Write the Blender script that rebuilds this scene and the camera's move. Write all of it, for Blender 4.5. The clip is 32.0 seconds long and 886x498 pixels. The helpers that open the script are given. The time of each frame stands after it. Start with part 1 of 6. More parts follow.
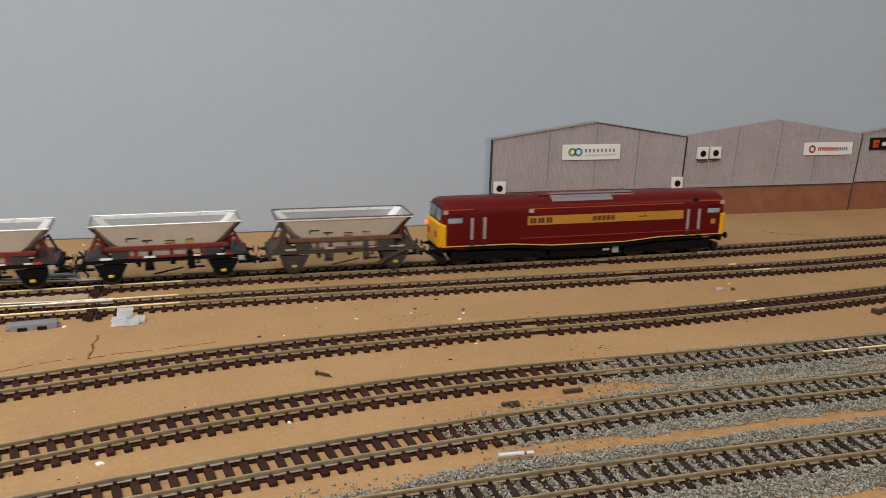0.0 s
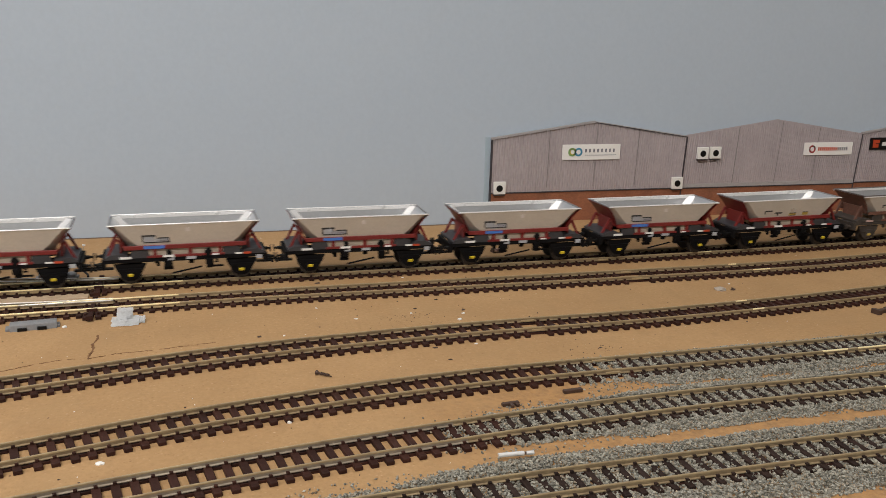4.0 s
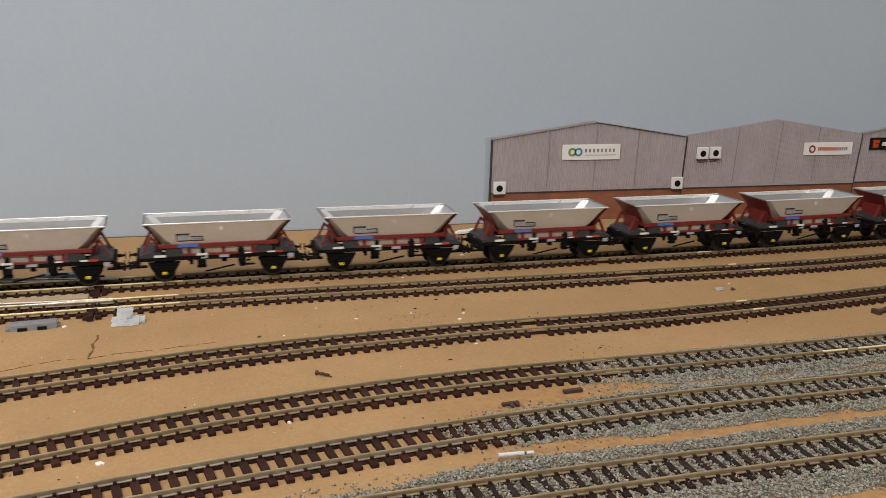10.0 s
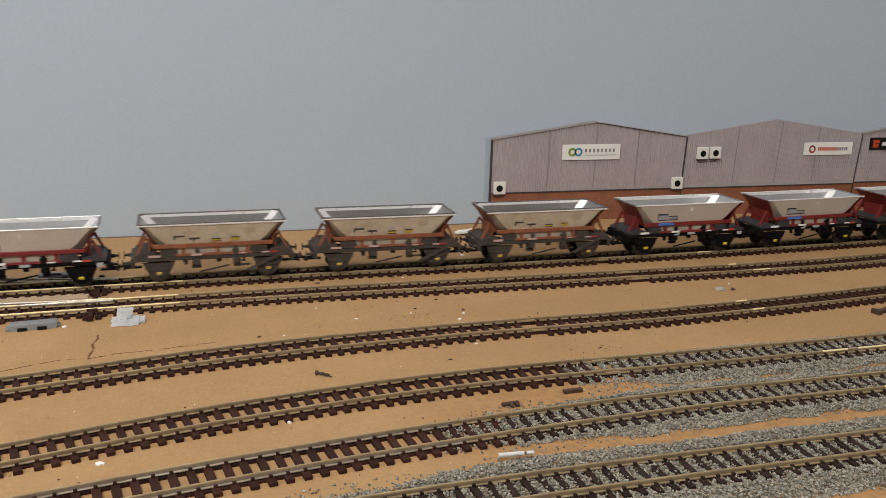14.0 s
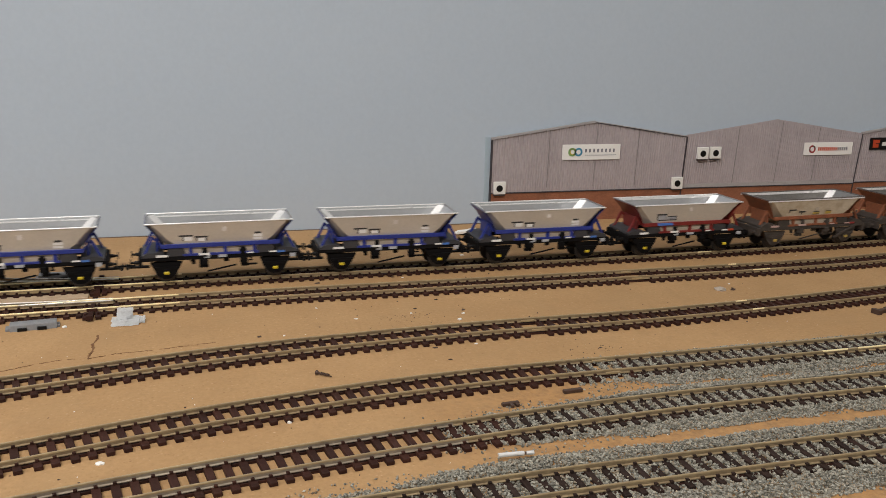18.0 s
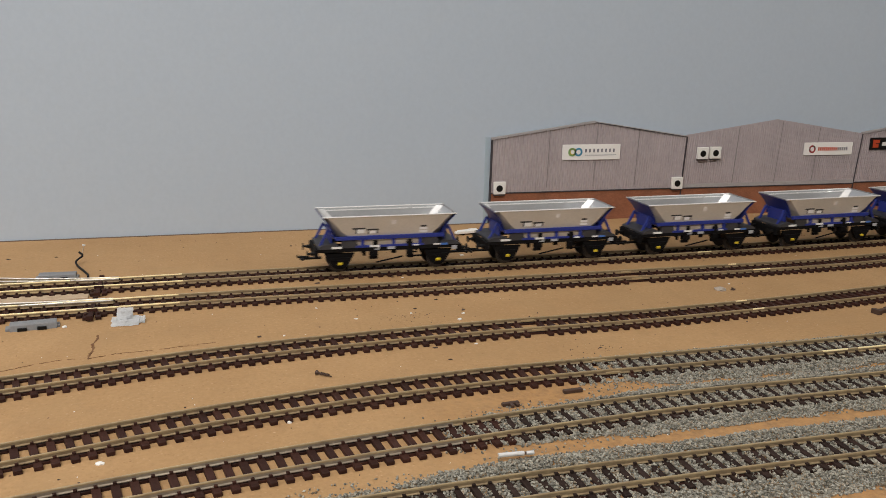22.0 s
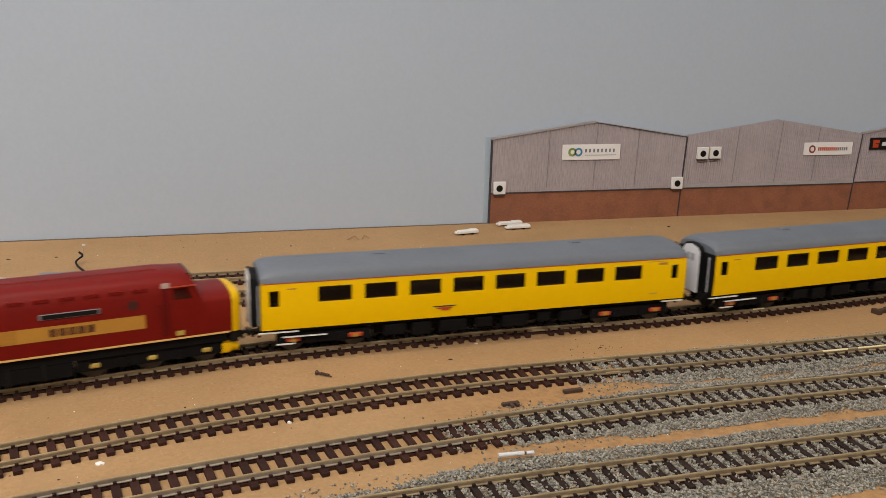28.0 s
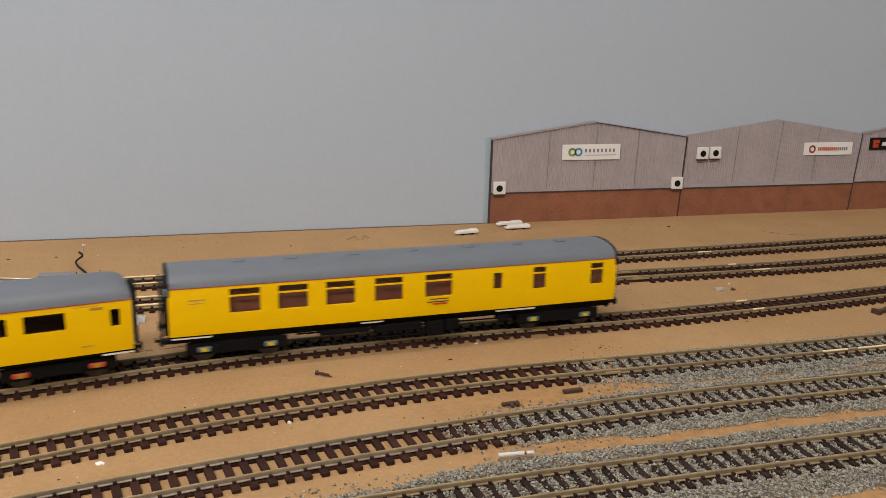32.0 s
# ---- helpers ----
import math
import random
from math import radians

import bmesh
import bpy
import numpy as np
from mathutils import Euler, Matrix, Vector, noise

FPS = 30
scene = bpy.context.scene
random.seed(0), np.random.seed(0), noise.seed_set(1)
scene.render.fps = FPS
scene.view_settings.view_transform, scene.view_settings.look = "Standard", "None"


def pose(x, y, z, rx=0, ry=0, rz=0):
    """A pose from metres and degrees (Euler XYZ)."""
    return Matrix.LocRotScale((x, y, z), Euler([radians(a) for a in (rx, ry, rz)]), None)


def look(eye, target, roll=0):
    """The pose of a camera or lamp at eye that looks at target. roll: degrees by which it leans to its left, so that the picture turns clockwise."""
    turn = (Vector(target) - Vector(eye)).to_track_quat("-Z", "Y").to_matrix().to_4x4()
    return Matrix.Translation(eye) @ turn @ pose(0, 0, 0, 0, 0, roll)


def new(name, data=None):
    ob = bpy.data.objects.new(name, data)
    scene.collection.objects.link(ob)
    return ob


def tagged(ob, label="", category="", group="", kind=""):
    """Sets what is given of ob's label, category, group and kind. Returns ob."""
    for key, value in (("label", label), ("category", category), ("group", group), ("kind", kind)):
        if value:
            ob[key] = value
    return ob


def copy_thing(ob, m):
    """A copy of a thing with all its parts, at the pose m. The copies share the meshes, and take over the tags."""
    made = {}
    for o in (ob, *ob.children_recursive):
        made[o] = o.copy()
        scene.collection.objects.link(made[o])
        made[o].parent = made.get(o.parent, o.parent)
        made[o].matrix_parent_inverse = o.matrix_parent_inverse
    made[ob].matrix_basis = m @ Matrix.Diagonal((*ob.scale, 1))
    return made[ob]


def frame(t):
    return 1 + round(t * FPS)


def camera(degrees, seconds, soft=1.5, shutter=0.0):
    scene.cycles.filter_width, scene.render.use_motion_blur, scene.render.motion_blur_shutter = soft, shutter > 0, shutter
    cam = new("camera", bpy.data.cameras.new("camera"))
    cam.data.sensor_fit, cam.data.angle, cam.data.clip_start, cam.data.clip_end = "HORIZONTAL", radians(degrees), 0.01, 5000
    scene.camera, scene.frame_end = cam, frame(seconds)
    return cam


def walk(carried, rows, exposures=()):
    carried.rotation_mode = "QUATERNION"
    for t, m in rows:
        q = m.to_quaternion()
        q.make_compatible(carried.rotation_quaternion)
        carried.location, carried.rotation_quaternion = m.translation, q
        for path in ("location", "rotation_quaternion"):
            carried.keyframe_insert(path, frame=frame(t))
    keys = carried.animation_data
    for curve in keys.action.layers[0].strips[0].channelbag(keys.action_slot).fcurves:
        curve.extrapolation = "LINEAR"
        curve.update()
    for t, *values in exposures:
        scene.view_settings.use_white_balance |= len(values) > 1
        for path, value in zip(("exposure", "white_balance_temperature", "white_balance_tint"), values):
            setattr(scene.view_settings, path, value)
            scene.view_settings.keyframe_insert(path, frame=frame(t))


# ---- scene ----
# ---- camera ----
cam = camera(52.83, 32.0, soft=0.8, shutter=0.45)
EYE = (0.0, 0.0, 0.17644)
VIEW = look(EYE, (0.2696, 0.9320, 0.17644 - 0.2421), 1.37)
walk(cam, [(0.0, VIEW), (32.0, VIEW)], exposures=[(0.0, 0.0, 6500, 10.0), (21.0, 0.0, 6500, 10.0), (25.0, 0.0, 6560, 11.5), (28.0, 0.0, 6700, 12.5), (32.0, 0.0, 6700, 12.5)])

# ---- light: ceiling lamps of a closed room, faint world behind the walls ----
world = bpy.data.worlds.new("room_world")
world.use_nodes = True
world.node_tree.nodes["Background"].inputs[0].default_value = (0.6, 0.7, 0.8, 1)
world.node_tree.nodes["Background"].inputs[1].default_value = 0.05
scene.world = world


def ceiling_lamp(x, y, power, sx, sy, colour):
    data = bpy.data.lights.new("ceiling_lamp", "AREA")
    data.shape, data.size, data.size_y = "RECTANGLE", sx, sy
    data.energy, data.color = power, colour
    ob = new("ceiling_lamp", data)
    ob.matrix_basis = pose(x, y, 1.33)
    return ob


ceiling_lamp(-0.65, -0.75, 30.5, 1.2, 0.25, (1.0, 0.95, 0.89))
ceiling_lamp(-0.45, 0.33, 8.2, 1.2, 0.2, (1.0, 0.95, 0.89))
ceiling_lamp(1.8, -0.65, 13.0, 1.2, 0.25, (1.0, 0.91, 0.785))
ceiling_lamp(-2.4, -0.65, 16.5, 1.2, 0.25, (1.0, 0.95, 0.89))

# ---- materials ----
MM = 0.001


def material(name, colour, second=None, rough=0.6, metal=0.0, fine=900.0, coarse=40.0, spread=0.12, bump=0.0, grime=None,
             grime_amount=0.0, rand=0.0, coat=0.0, spec=0.5, rough_spread=0.1):
    """A painted or raw surface: two colours mixed by coarse and fine grain, uneven gloss, fine relief, and grime blotches."""
    m = bpy.data.materials.new(name)
    m.use_nodes = True
    nt = m.node_tree
    n, l = nt.nodes, nt.links
    b = n["Principled BSDF"]
    second = second or tuple(max(0.0, c * (1 - spread)) for c in colour)
    co = n.new("ShaderNodeTexCoord")
    big, small = n.new("ShaderNodeTexNoise"), n.new("ShaderNodeTexNoise")
    big.inputs["Scale"].default_value, small.inputs["Scale"].default_value = coarse, fine
    big.inputs["Detail"].default_value, small.inputs["Detail"].default_value = 4, 3
    l.new(co.outputs["Object"], big.inputs["Vector"]), l.new(co.outputs["Object"], small.inputs["Vector"])
    add = n.new("ShaderNodeMath")
    add.operation = "ADD"
    l.new(big.outputs["Fac"], add.inputs[0]), l.new(small.outputs["Fac"], add.inputs[1])
    ramp = n.new("ShaderNodeMapRange")
    ramp.inputs["From Min"].default_value, ramp.inputs["From Max"].default_value = 0.7, 1.3
    l.new(add.outputs[0], ramp.inputs["Value"])
    mix = n.new("ShaderNodeMix")
    mix.data_type = "RGBA"
    mix.inputs["A"].default_value, mix.inputs["B"].default_value = (*colour, 1), (*second, 1)
    l.new(ramp.outputs[0], mix.inputs["Factor"])
    out = mix.outputs["Result"]
    if grime:
        gn = n.new("ShaderNodeTexNoise")
        gn.inputs["Scale"].default_value, gn.inputs["Detail"].default_value = coarse * 2.3, 5
        l.new(co.outputs["Object"], gn.inputs["Vector"])
        gr = n.new("ShaderNodeMapRange")
        gr.inputs["From Min"].default_value, gr.inputs["From Max"].default_value = 0.45, 0.7
        gr.inputs["To Max"].default_value = grime_amount
        l.new(gn.outputs["Fac"], gr.inputs["Value"])
        gm = n.new("ShaderNodeMix")
        gm.data_type = "RGBA"
        gm.inputs["B"].default_value = (*grime, 1)
        l.new(out, gm.inputs["A"]), l.new(gr.outputs[0], gm.inputs["Factor"])
        out = gm.outputs["Result"]
    if rand:
        info, hsv, vr = n.new("ShaderNodeObjectInfo"), n.new("ShaderNodeHueSaturation"), n.new("ShaderNodeMapRange")
        vr.inputs["To Min"].default_value, vr.inputs["To Max"].default_value = 1 - rand, 1 + rand
        l.new(info.outputs["Random"], vr.inputs["Value"]), l.new(vr.outputs[0], hsv.inputs["Value"])
        l.new(out, hsv.inputs["Color"])
        out = hsv.outputs["Color"]
    l.new(out, b.inputs["Base Color"])
    rr = n.new("ShaderNodeMapRange")
    rr.inputs["To Min"].default_value, rr.inputs["To Max"].default_value = max(0.03, rough - rough_spread), min(1, rough + rough_spread)
    l.new(big.outputs["Fac"], rr.inputs["Value"]), l.new(rr.outputs[0], b.inputs["Roughness"])
    b.inputs["Metallic"].default_value = metal
    b.inputs["Coat Weight"].default_value = coat
    b.inputs["Specular IOR Level"].default_value = spec
    if bump:
        bp = n.new("ShaderNodeBump")
        bp.inputs["Strength"].default_value, bp.inputs["Distance"].default_value = bump, 0.0006
        l.new(small.outputs["Fac"], bp.inputs["Height"]), l.new(bp.outputs[0], b.inputs["Normal"])
    return m


def glow(name, colour, strength):
    m = bpy.data.materials.new(name)
    m.use_nodes = True
    b = m.node_tree.nodes["Principled BSDF"]
    b.inputs["Base Color"].default_value = (*colour, 1)
    b.inputs["Emission Color"].default_value = (*colour, 1)
    b.inputs["Emission Strength"].default_value = strength
    return m


def glass(name, tint, rough=0.05):
    m = bpy.data.materials.new(name)
    m.use_nodes = True
    b = m.node_tree.nodes["Principled BSDF"]
    b.inputs["Base Color"].default_value = (*tint, 1)
    b.inputs["Roughness"].default_value = rough
    b.inputs["Transmission Weight"].default_value = 1.0
    b.inputs["IOR"].default_value = 1.45
    return m


def board_material():
    """Raw fibreboard: tan, dense pale and dark flecks, faint blotches of glue and dust."""
    m = material("fibreboard", (0.447, 0.277, 0.133), (0.365, 0.221, 0.103), rough=0.85, fine=420, coarse=9, bump=0.6,
                 grime=(0.33, 0.19, 0.085), grime_amount=0.35, spec=0.3)
    nt = m.node_tree
    n, l = nt.nodes, nt.links
    b = n["Principled BSDF"]
    src = b.inputs["Base Color"].links[0].from_socket
    co = n.new("ShaderNodeTexCoord")
    for scale, lo, hi, colour, amount in ((520, 0.1, 0.34, (0.26, 0.14, 0.06), 0.4), (430, 0.08, 0.30, (0.66, 0.48, 0.30), 0.28), (150, 0.03, 0.12, (0.20, 0.10, 0.045), 0.6), (120, 0.02, 0.10, (0.74, 0.60, 0.42), 0.4)):
        v = n.new("ShaderNodeTexVoronoi")
        v.inputs["Scale"].default_value = scale
        sh = n.new("ShaderNodeMapping")
        sh.inputs["Location"].default_value = (scale, 0.3, 0.7)
        l.new(co.outputs["Object"], sh.inputs["Vector"]), l.new(sh.outputs[0], v.inputs["Vector"])
        r = n.new("ShaderNodeMapRange")
        r.inputs["From Min"].default_value, r.inputs["From Max"].default_value = lo, hi
        r.inputs["To Min"].default_value, r.inputs["To Max"].default_value = amount, 0.0
        l.new(v.outputs["Distance"], r.inputs["Value"])
        pick = n.new("ShaderNodeMath")
        pick.operation = "GREATER_THAN"
        pick.inputs[1].default_value = 0.68
        sep = n.new("ShaderNodeSeparateColor")
        l.new(v.outputs["Color"], sep.inputs[0]), l.new(sep.outputs[0], pick.inputs[0])
        mul = n.new("ShaderNodeMath")
        mul.operation = "MULTIPLY"
        l.new(r.outputs[0], mul.inputs[0]), l.new(pick.outputs[0], mul.inputs[1])
        mx = n.new("ShaderNodeMix")
        mx.data_type = "RGBA"
        mx.inputs["B"].default_value = (*colour, 1)
        l.new(src, mx.inputs["A"]), l.new(mul.outputs[0], mx.inputs["Factor"])
        src = mx.outputs["Result"]
    # soft dull blotches, a few centimetres and a few millimetres across
    for scale, lo, hi, colour, amount in ((24, 0.50, 0.74, (0.37, 0.235, 0.115), 0.5), (95, 0.54, 0.72, (0.33, 0.20, 0.095), 0.42)):
        v, r, mx = n.new("ShaderNodeTexNoise"), n.new("ShaderNodeMapRange"), n.new("ShaderNodeMix")
        v.inputs["Scale"].default_value, v.inputs["Detail"].default_value = scale, 6
        r.inputs["From Min"].default_value, r.inputs["From Max"].default_value, r.inputs["To Max"].default_value = lo, hi, amount
        mx.data_type = "RGBA"
        mx.inputs["B"].default_value = (*colour, 1)
        l.new(co.outputs["Object"], v.inputs["Vector"]), l.new(v.outputs["Fac"], r.inputs["Value"])
        l.new(src, mx.inputs["A"]), l.new(r.outputs[0], mx.inputs["Factor"])
        src = mx.outputs["Result"]
    # rusty orange glue stain round the ballasted sidings
    sep, stain = n.new("ShaderNodeSeparateXYZ"), n.new("ShaderNodeTexNoise")
    stain.inputs["Scale"].default_value, stain.inputs["Detail"].default_value = 30, 5
    l.new(co.outputs["Object"], sep.inputs[0]), l.new(co.outputs["Object"], stain.inputs["Vector"])
    edge = None
    for socket, lo, hi in ((sep.outputs["X"], 0.08, 0.16), (sep.outputs["Y"], 0.415, 0.375)):
        jit = n.new("ShaderNodeMath")
        jit.operation = "MULTIPLY_ADD"
        jit.inputs[1].default_value = 0.06
        l.new(stain.outputs["Fac"], jit.inputs[0]), l.new(socket, jit.inputs[2])
        r = n.new("ShaderNodeMapRange")
        r.inputs["From Min"].default_value, r.inputs["From Max"].default_value = lo + 0.03, hi + 0.03
        l.new(jit.outputs[0], r.inputs["Value"])
        if edge is None:
            edge = r.outputs[0]
        else:
            both = n.new("ShaderNodeMath")
            both.operation = "MULTIPLY"
            l.new(edge, both.inputs[0]), l.new(r.outputs[0], both.inputs[1])
            edge = both.outputs[0]
    half = n.new("ShaderNodeMath")
    half.operation = "MULTIPLY"
    half.inputs[1].default_value = 0.62
    l.new(edge, half.inputs[0])
    tint = n.new("ShaderNodeMix")
    tint.data_type = "RGBA"
    grit, grit_range, gritty = n.new("ShaderNodeTexNoise"), n.new("ShaderNodeMapRange"), n.new("ShaderNodeMix")
    grit.inputs["Scale"].default_value, grit.inputs["Detail"].default_value, grit.inputs["Roughness"].default_value = 170, 6, 0.7
    grit_range.inputs["From Min"].default_value, grit_range.inputs["From Max"].default_value, grit_range.inputs["To Max"].default_value = 0.42, 0.68, 0.9
    gritty.data_type = "RGBA"
    gritty.inputs["A"].default_value, gritty.inputs["B"].default_value = (0.44, 0.235, 0.09, 1), (0.17, 0.095, 0.05, 1)
    l.new(co.outputs["Object"], grit.inputs["Vector"]), l.new(grit.outputs["Fac"], grit_range.inputs["Value"])
    l.new(grit_range.outputs[0], gritty.inputs["Factor"]), l.new(gritty.outputs["Result"], tint.inputs["B"])
    l.new(src, tint.inputs["A"]), l.new(half.outputs[0], tint.inputs["Factor"])
    l.new(tint.outputs["Result"], b.inputs["Base Color"])
    return m


def brick_material():
    """Printed brickwork, a few millimetres a brick, sooty in blotches."""
    m = material("printed_brick", (0.34, 0.130, 0.068), (0.27, 0.103, 0.055), rough=0.75, fine=600, coarse=30, grime=(0.12, 0.055, 0.035),
                 grime_amount=0.35)
    nt = m.node_tree
    n, l = nt.nodes, nt.links
    b = n["Principled BSDF"]
    src = b.inputs["Base Color"].links[0].from_socket
    co, mp, br = n.new("ShaderNodeTexCoord"), n.new("ShaderNodeMapping"), n.new("ShaderNodeTexBrick")
    mp.inputs["Rotation"].default_value = (radians(90), 0, 0)
    br.inputs["Scale"].default_value = 330
    br.inputs["Mortar Size"].default_value = 0.03
    br.inputs["Color1"].default_value, br.inputs["Color2"].default_value = (1, 1, 1, 1), (0.8, 0.78, 0.75, 1)
    br.inputs["Mortar"].default_value = (0.82, 0.82, 0.82, 1)
    l.new(co.outputs["Object"], mp.inputs["Vector"]), l.new(mp.outputs[0], br.inputs["Vector"])
    mx = n.new("ShaderNodeMix")
    mx.data_type, mx.blend_type = "RGBA", "MULTIPLY"
    mx.inputs["Factor"].default_value = 1.0
    l.new(src, mx.inputs["A"]), l.new(br.outputs["Color"], mx.inputs["B"]), l.new(mx.outputs["Result"], b.inputs["Base Color"])
    return m


BOARD = board_material()
WALLPAINT = material("pale_blue_wall_paint", (0.452, 0.527, 0.62), (0.427, 0.50, 0.592), rough=0.65, fine=300, coarse=2.5, bump=0.08)
WHITEWALL = material("white_room_paint", (0.75, 0.74, 0.72), rough=0.8, fine=200, coarse=3, spread=0.05, bump=0.05)
FLOORMAT = material("grey_carpet", (0.16, 0.16, 0.17), rough=0.95, fine=700, coarse=5, bump=0.3)
TIMBER = material("rough_timber", (0.45, 0.3, 0.16), rough=0.8, fine=300, coarse=20, spread=0.3, bump=0.2)
BRICK = brick_material()
CLADDING = material("printed_grey_cladding", (0.445, 0.395, 0.412), (0.385, 0.34, 0.356), rough=0.55, fine=350, coarse=45, grime=(0.28, 0.245, 0.255), grime_amount=0.25)
CLADTRIM = material("grey_flashing", (0.40, 0.385, 0.395), rough=0.5, coarse=60, spread=0.2)
DARKTRIM = material("dark_seam", (0.045, 0.038, 0.045), rough=0.6)
WHITE = material("white_plastic", (0.80, 0.80, 0.78), rough=0.45, spread=0.06)
BLACK = material("black_plastic", (0.008, 0.0077, 0.0078), rough=0.55, spec=0.2, spread=0.3, fine=500, coarse=90)
SIGNWHITE = material("white_sign_print", (0.84, 0.83, 0.82), rough=0.4, spread=0.04)
RAIL = material("dull_rail", (0.42, 0.325, 0.185), (0.31, 0.23, 0.128), rough=0.4, metal=0.25, fine=500, coarse=25, rough_spread=0.12, grime=(0.15, 0.105, 0.07), grime_amount=0.45)
RAILWEB = material("tarnished_rail_side", (0.33, 0.255, 0.15), (0.23, 0.17, 0.10), rough=0.6, metal=0.3, fine=500, coarse=40, grime=(0.12, 0.08, 0.055), grime_amount=0.4)
# clean polished lengths of rail, their gold glint put into the colour
RAILGLINT = material("golden_worn_rail", (0.98, 0.86, 0.54), (0.92, 0.75, 0.40), rough=0.35, metal=0.15, fine=700, coarse=40)
# lighter tarnished side that carries the painted glint below the railhead
RAILSIDE = material("worn_brass_rail_side", (0.42, 0.32, 0.18), (0.28, 0.20, 0.11), rough=0.5, metal=0.3, fine=500, coarse=60, grime=(0.10, 0.065, 0.04), grime_amount=0.5)
RAILCLEAN = material("polished_rail", (0.95, 0.92, 0.87), (0.88, 0.83, 0.74), rough=0.28, metal=0.6, fine=700, coarse=40, grime=(0.3, 0.22, 0.16), grime_amount=0.5)
SLEEPER = material("brown_plastic_sleeper", (0.046, 0.017, 0.0115), (0.027, 0.010, 0.007), rough=0.7, spec=0.2, fine=900, coarse=120, rand=0.25, bump=0.15)
SLEEPERGREY = material("dusty_dark_sleeper", (0.034, 0.019, 0.015), (0.019, 0.0115, 0.0095), rough=0.8, spec=0.2, fine=900, coarse=120, rand=0.28, bump=0.15)
SILVER = material("matt_silver_paint", (0.66, 0.62, 0.565), (0.575, 0.54, 0.49), rough=0.4, metal=0.45, fine=700, coarse=50, rough_spread=0.1)
SILVERIN = material("bright_silver_paint", (0.56, 0.57, 0.59), (0.48, 0.49, 0.51), rough=0.33, metal=0.6, fine=600, coarse=60)
SILVERDIRT = material("weathered_silver_paint", (0.57, 0.50, 0.40), (0.47, 0.40, 0.30), rough=0.5, metal=0.15, fine=700, coarse=70, grime=(0.28, 0.19, 0.11), grime_amount=0.45)
DIRTIN = material("weathered_dark_silver", (0.40, 0.39, 0.38), (0.30, 0.29, 0.28), rough=0.36, metal=0.8, fine=600, coarse=60)
# near-white colour that holds the ceiling lamps' glint on the rims
RIMGLINT = material("bare_aluminium", (0.90, 0.90, 0.90), (0.82, 0.82, 0.83), rough=0.3, metal=0.25, fine=600, coarse=80)
CORNERGLINT = material("pale_metal_plate", (0.86, 0.86, 0.86), (0.74, 0.74, 0.75), rough=0.3, metal=0.3, fine=600, coarse=80)
# darker copy of the rim metal for the ends that face away
RIMSHADE = material("grey_rim_metal", (0.36, 0.36, 0.37), (0.28, 0.28, 0.29), rough=0.35, metal=0.6, coarse=90)
PALEPRINT = material("faded_pale_print", (0.74, 0.69, 0.66), rough=0.5, spread=0.1)
DULLRIM = material("dulled_dark_rim", (0.17, 0.155, 0.15), (0.12, 0.105, 0.10), rough=0.5, metal=0.4, coarse=90)
RED = material("rail_red_paint", (0.185, 0.018, 0.016), (0.14, 0.013, 0.012), rough=0.45, coarse=80)
BROWN = material("rusty_orange_brown", (0.27, 0.088, 0.036), (0.19, 0.06, 0.027), rough=0.7, coarse=110, grime=(0.09, 0.045, 0.03), grime_amount=0.5)
DARKBROWN = material("weathered_dark_brown", (0.165, 0.070, 0.046), (0.11, 0.047, 0.032), rough=0.7, coarse=110, grime=(0.05, 0.035, 0.025), grime_amount=0.55)
BLUE = material("bright_blue_paint", (0.018, 0.035, 0.24), (0.013, 0.025, 0.18), rough=0.4, coarse=80)
CHASSIS = material("black_underframe", (0.0045, 0.0042, 0.005), (0.0075, 0.007, 0.0075), rough=0.7, spec=0.1, coarse=120)
CHASSISDIRT = material("brown_dusted_underframe", (0.060, 0.046, 0.037), (0.035, 0.028, 0.024), rough=0.8, coarse=120)
PLATFORM = material("dark_grey_platform", (0.042, 0.041, 0.046), (0.028, 0.027, 0.031), rough=0.5, coarse=100)
CHUTE = material("dull_grey_chute", (0.46, 0.40, 0.33), (0.36, 0.30, 0.24), rough=0.6, coarse=90)
WHEEL = material("steel_wheel", (0.06, 0.05, 0.042), (0.035, 0.03, 0.026), rough=0.5, metal=0.4, coarse=160)
YELLOWCAP = material("yellow_axle_cap", (0.66, 0.50, 0.02), rough=0.45, coarse=200)
DULLYELLOW = material("dull_yellow_axle_cap", (0.50, 0.35, 0.07), rough=0.55, coarse=200)
MAROON = material("maroon_gloss_paint", (0.115, 0.0042, 0.0042), (0.097, 0.0036, 0.0036), rough=0.42, spec=0.2, fine=300, coarse=25, spread=0.15)
CRIMSON = material("red_gloss_paint", (0.185, 0.0062, 0.0028), (0.155, 0.005, 0.0024), rough=0.42, spec=0.2, fine=300, coarse=25, grime=(0.10, 0.006, 0.004), grime_amount=0.3)
GOLD = material("gold_yellow_band", (0.49, 0.235, 0.032), (0.43, 0.20, 0.028), rough=0.4, coarse=60)
NOSEYELLOW = material("amber_yellow_paint", (0.80, 0.41, 0.008), (0.73, 0.37, 0.008), rough=0.4, spec=0.3, coarse=60)
PALEGOLD = material("pale_gold_line", (0.74, 0.46, 0.16), rough=0.45, coarse=60)
WARNYELLOW = material("warning_yellow_paint", (0.82, 0.49, 0.001), (0.76, 0.45, 0.001), rough=0.36, spec=0.3, coarse=60)
COACHYELLOW = material("bright_yellow_paint", (0.90, 0.55, 0.0008), (0.86, 0.515, 0.0008), rough=0.4, spec=0.2, fine=300, coarse=25)
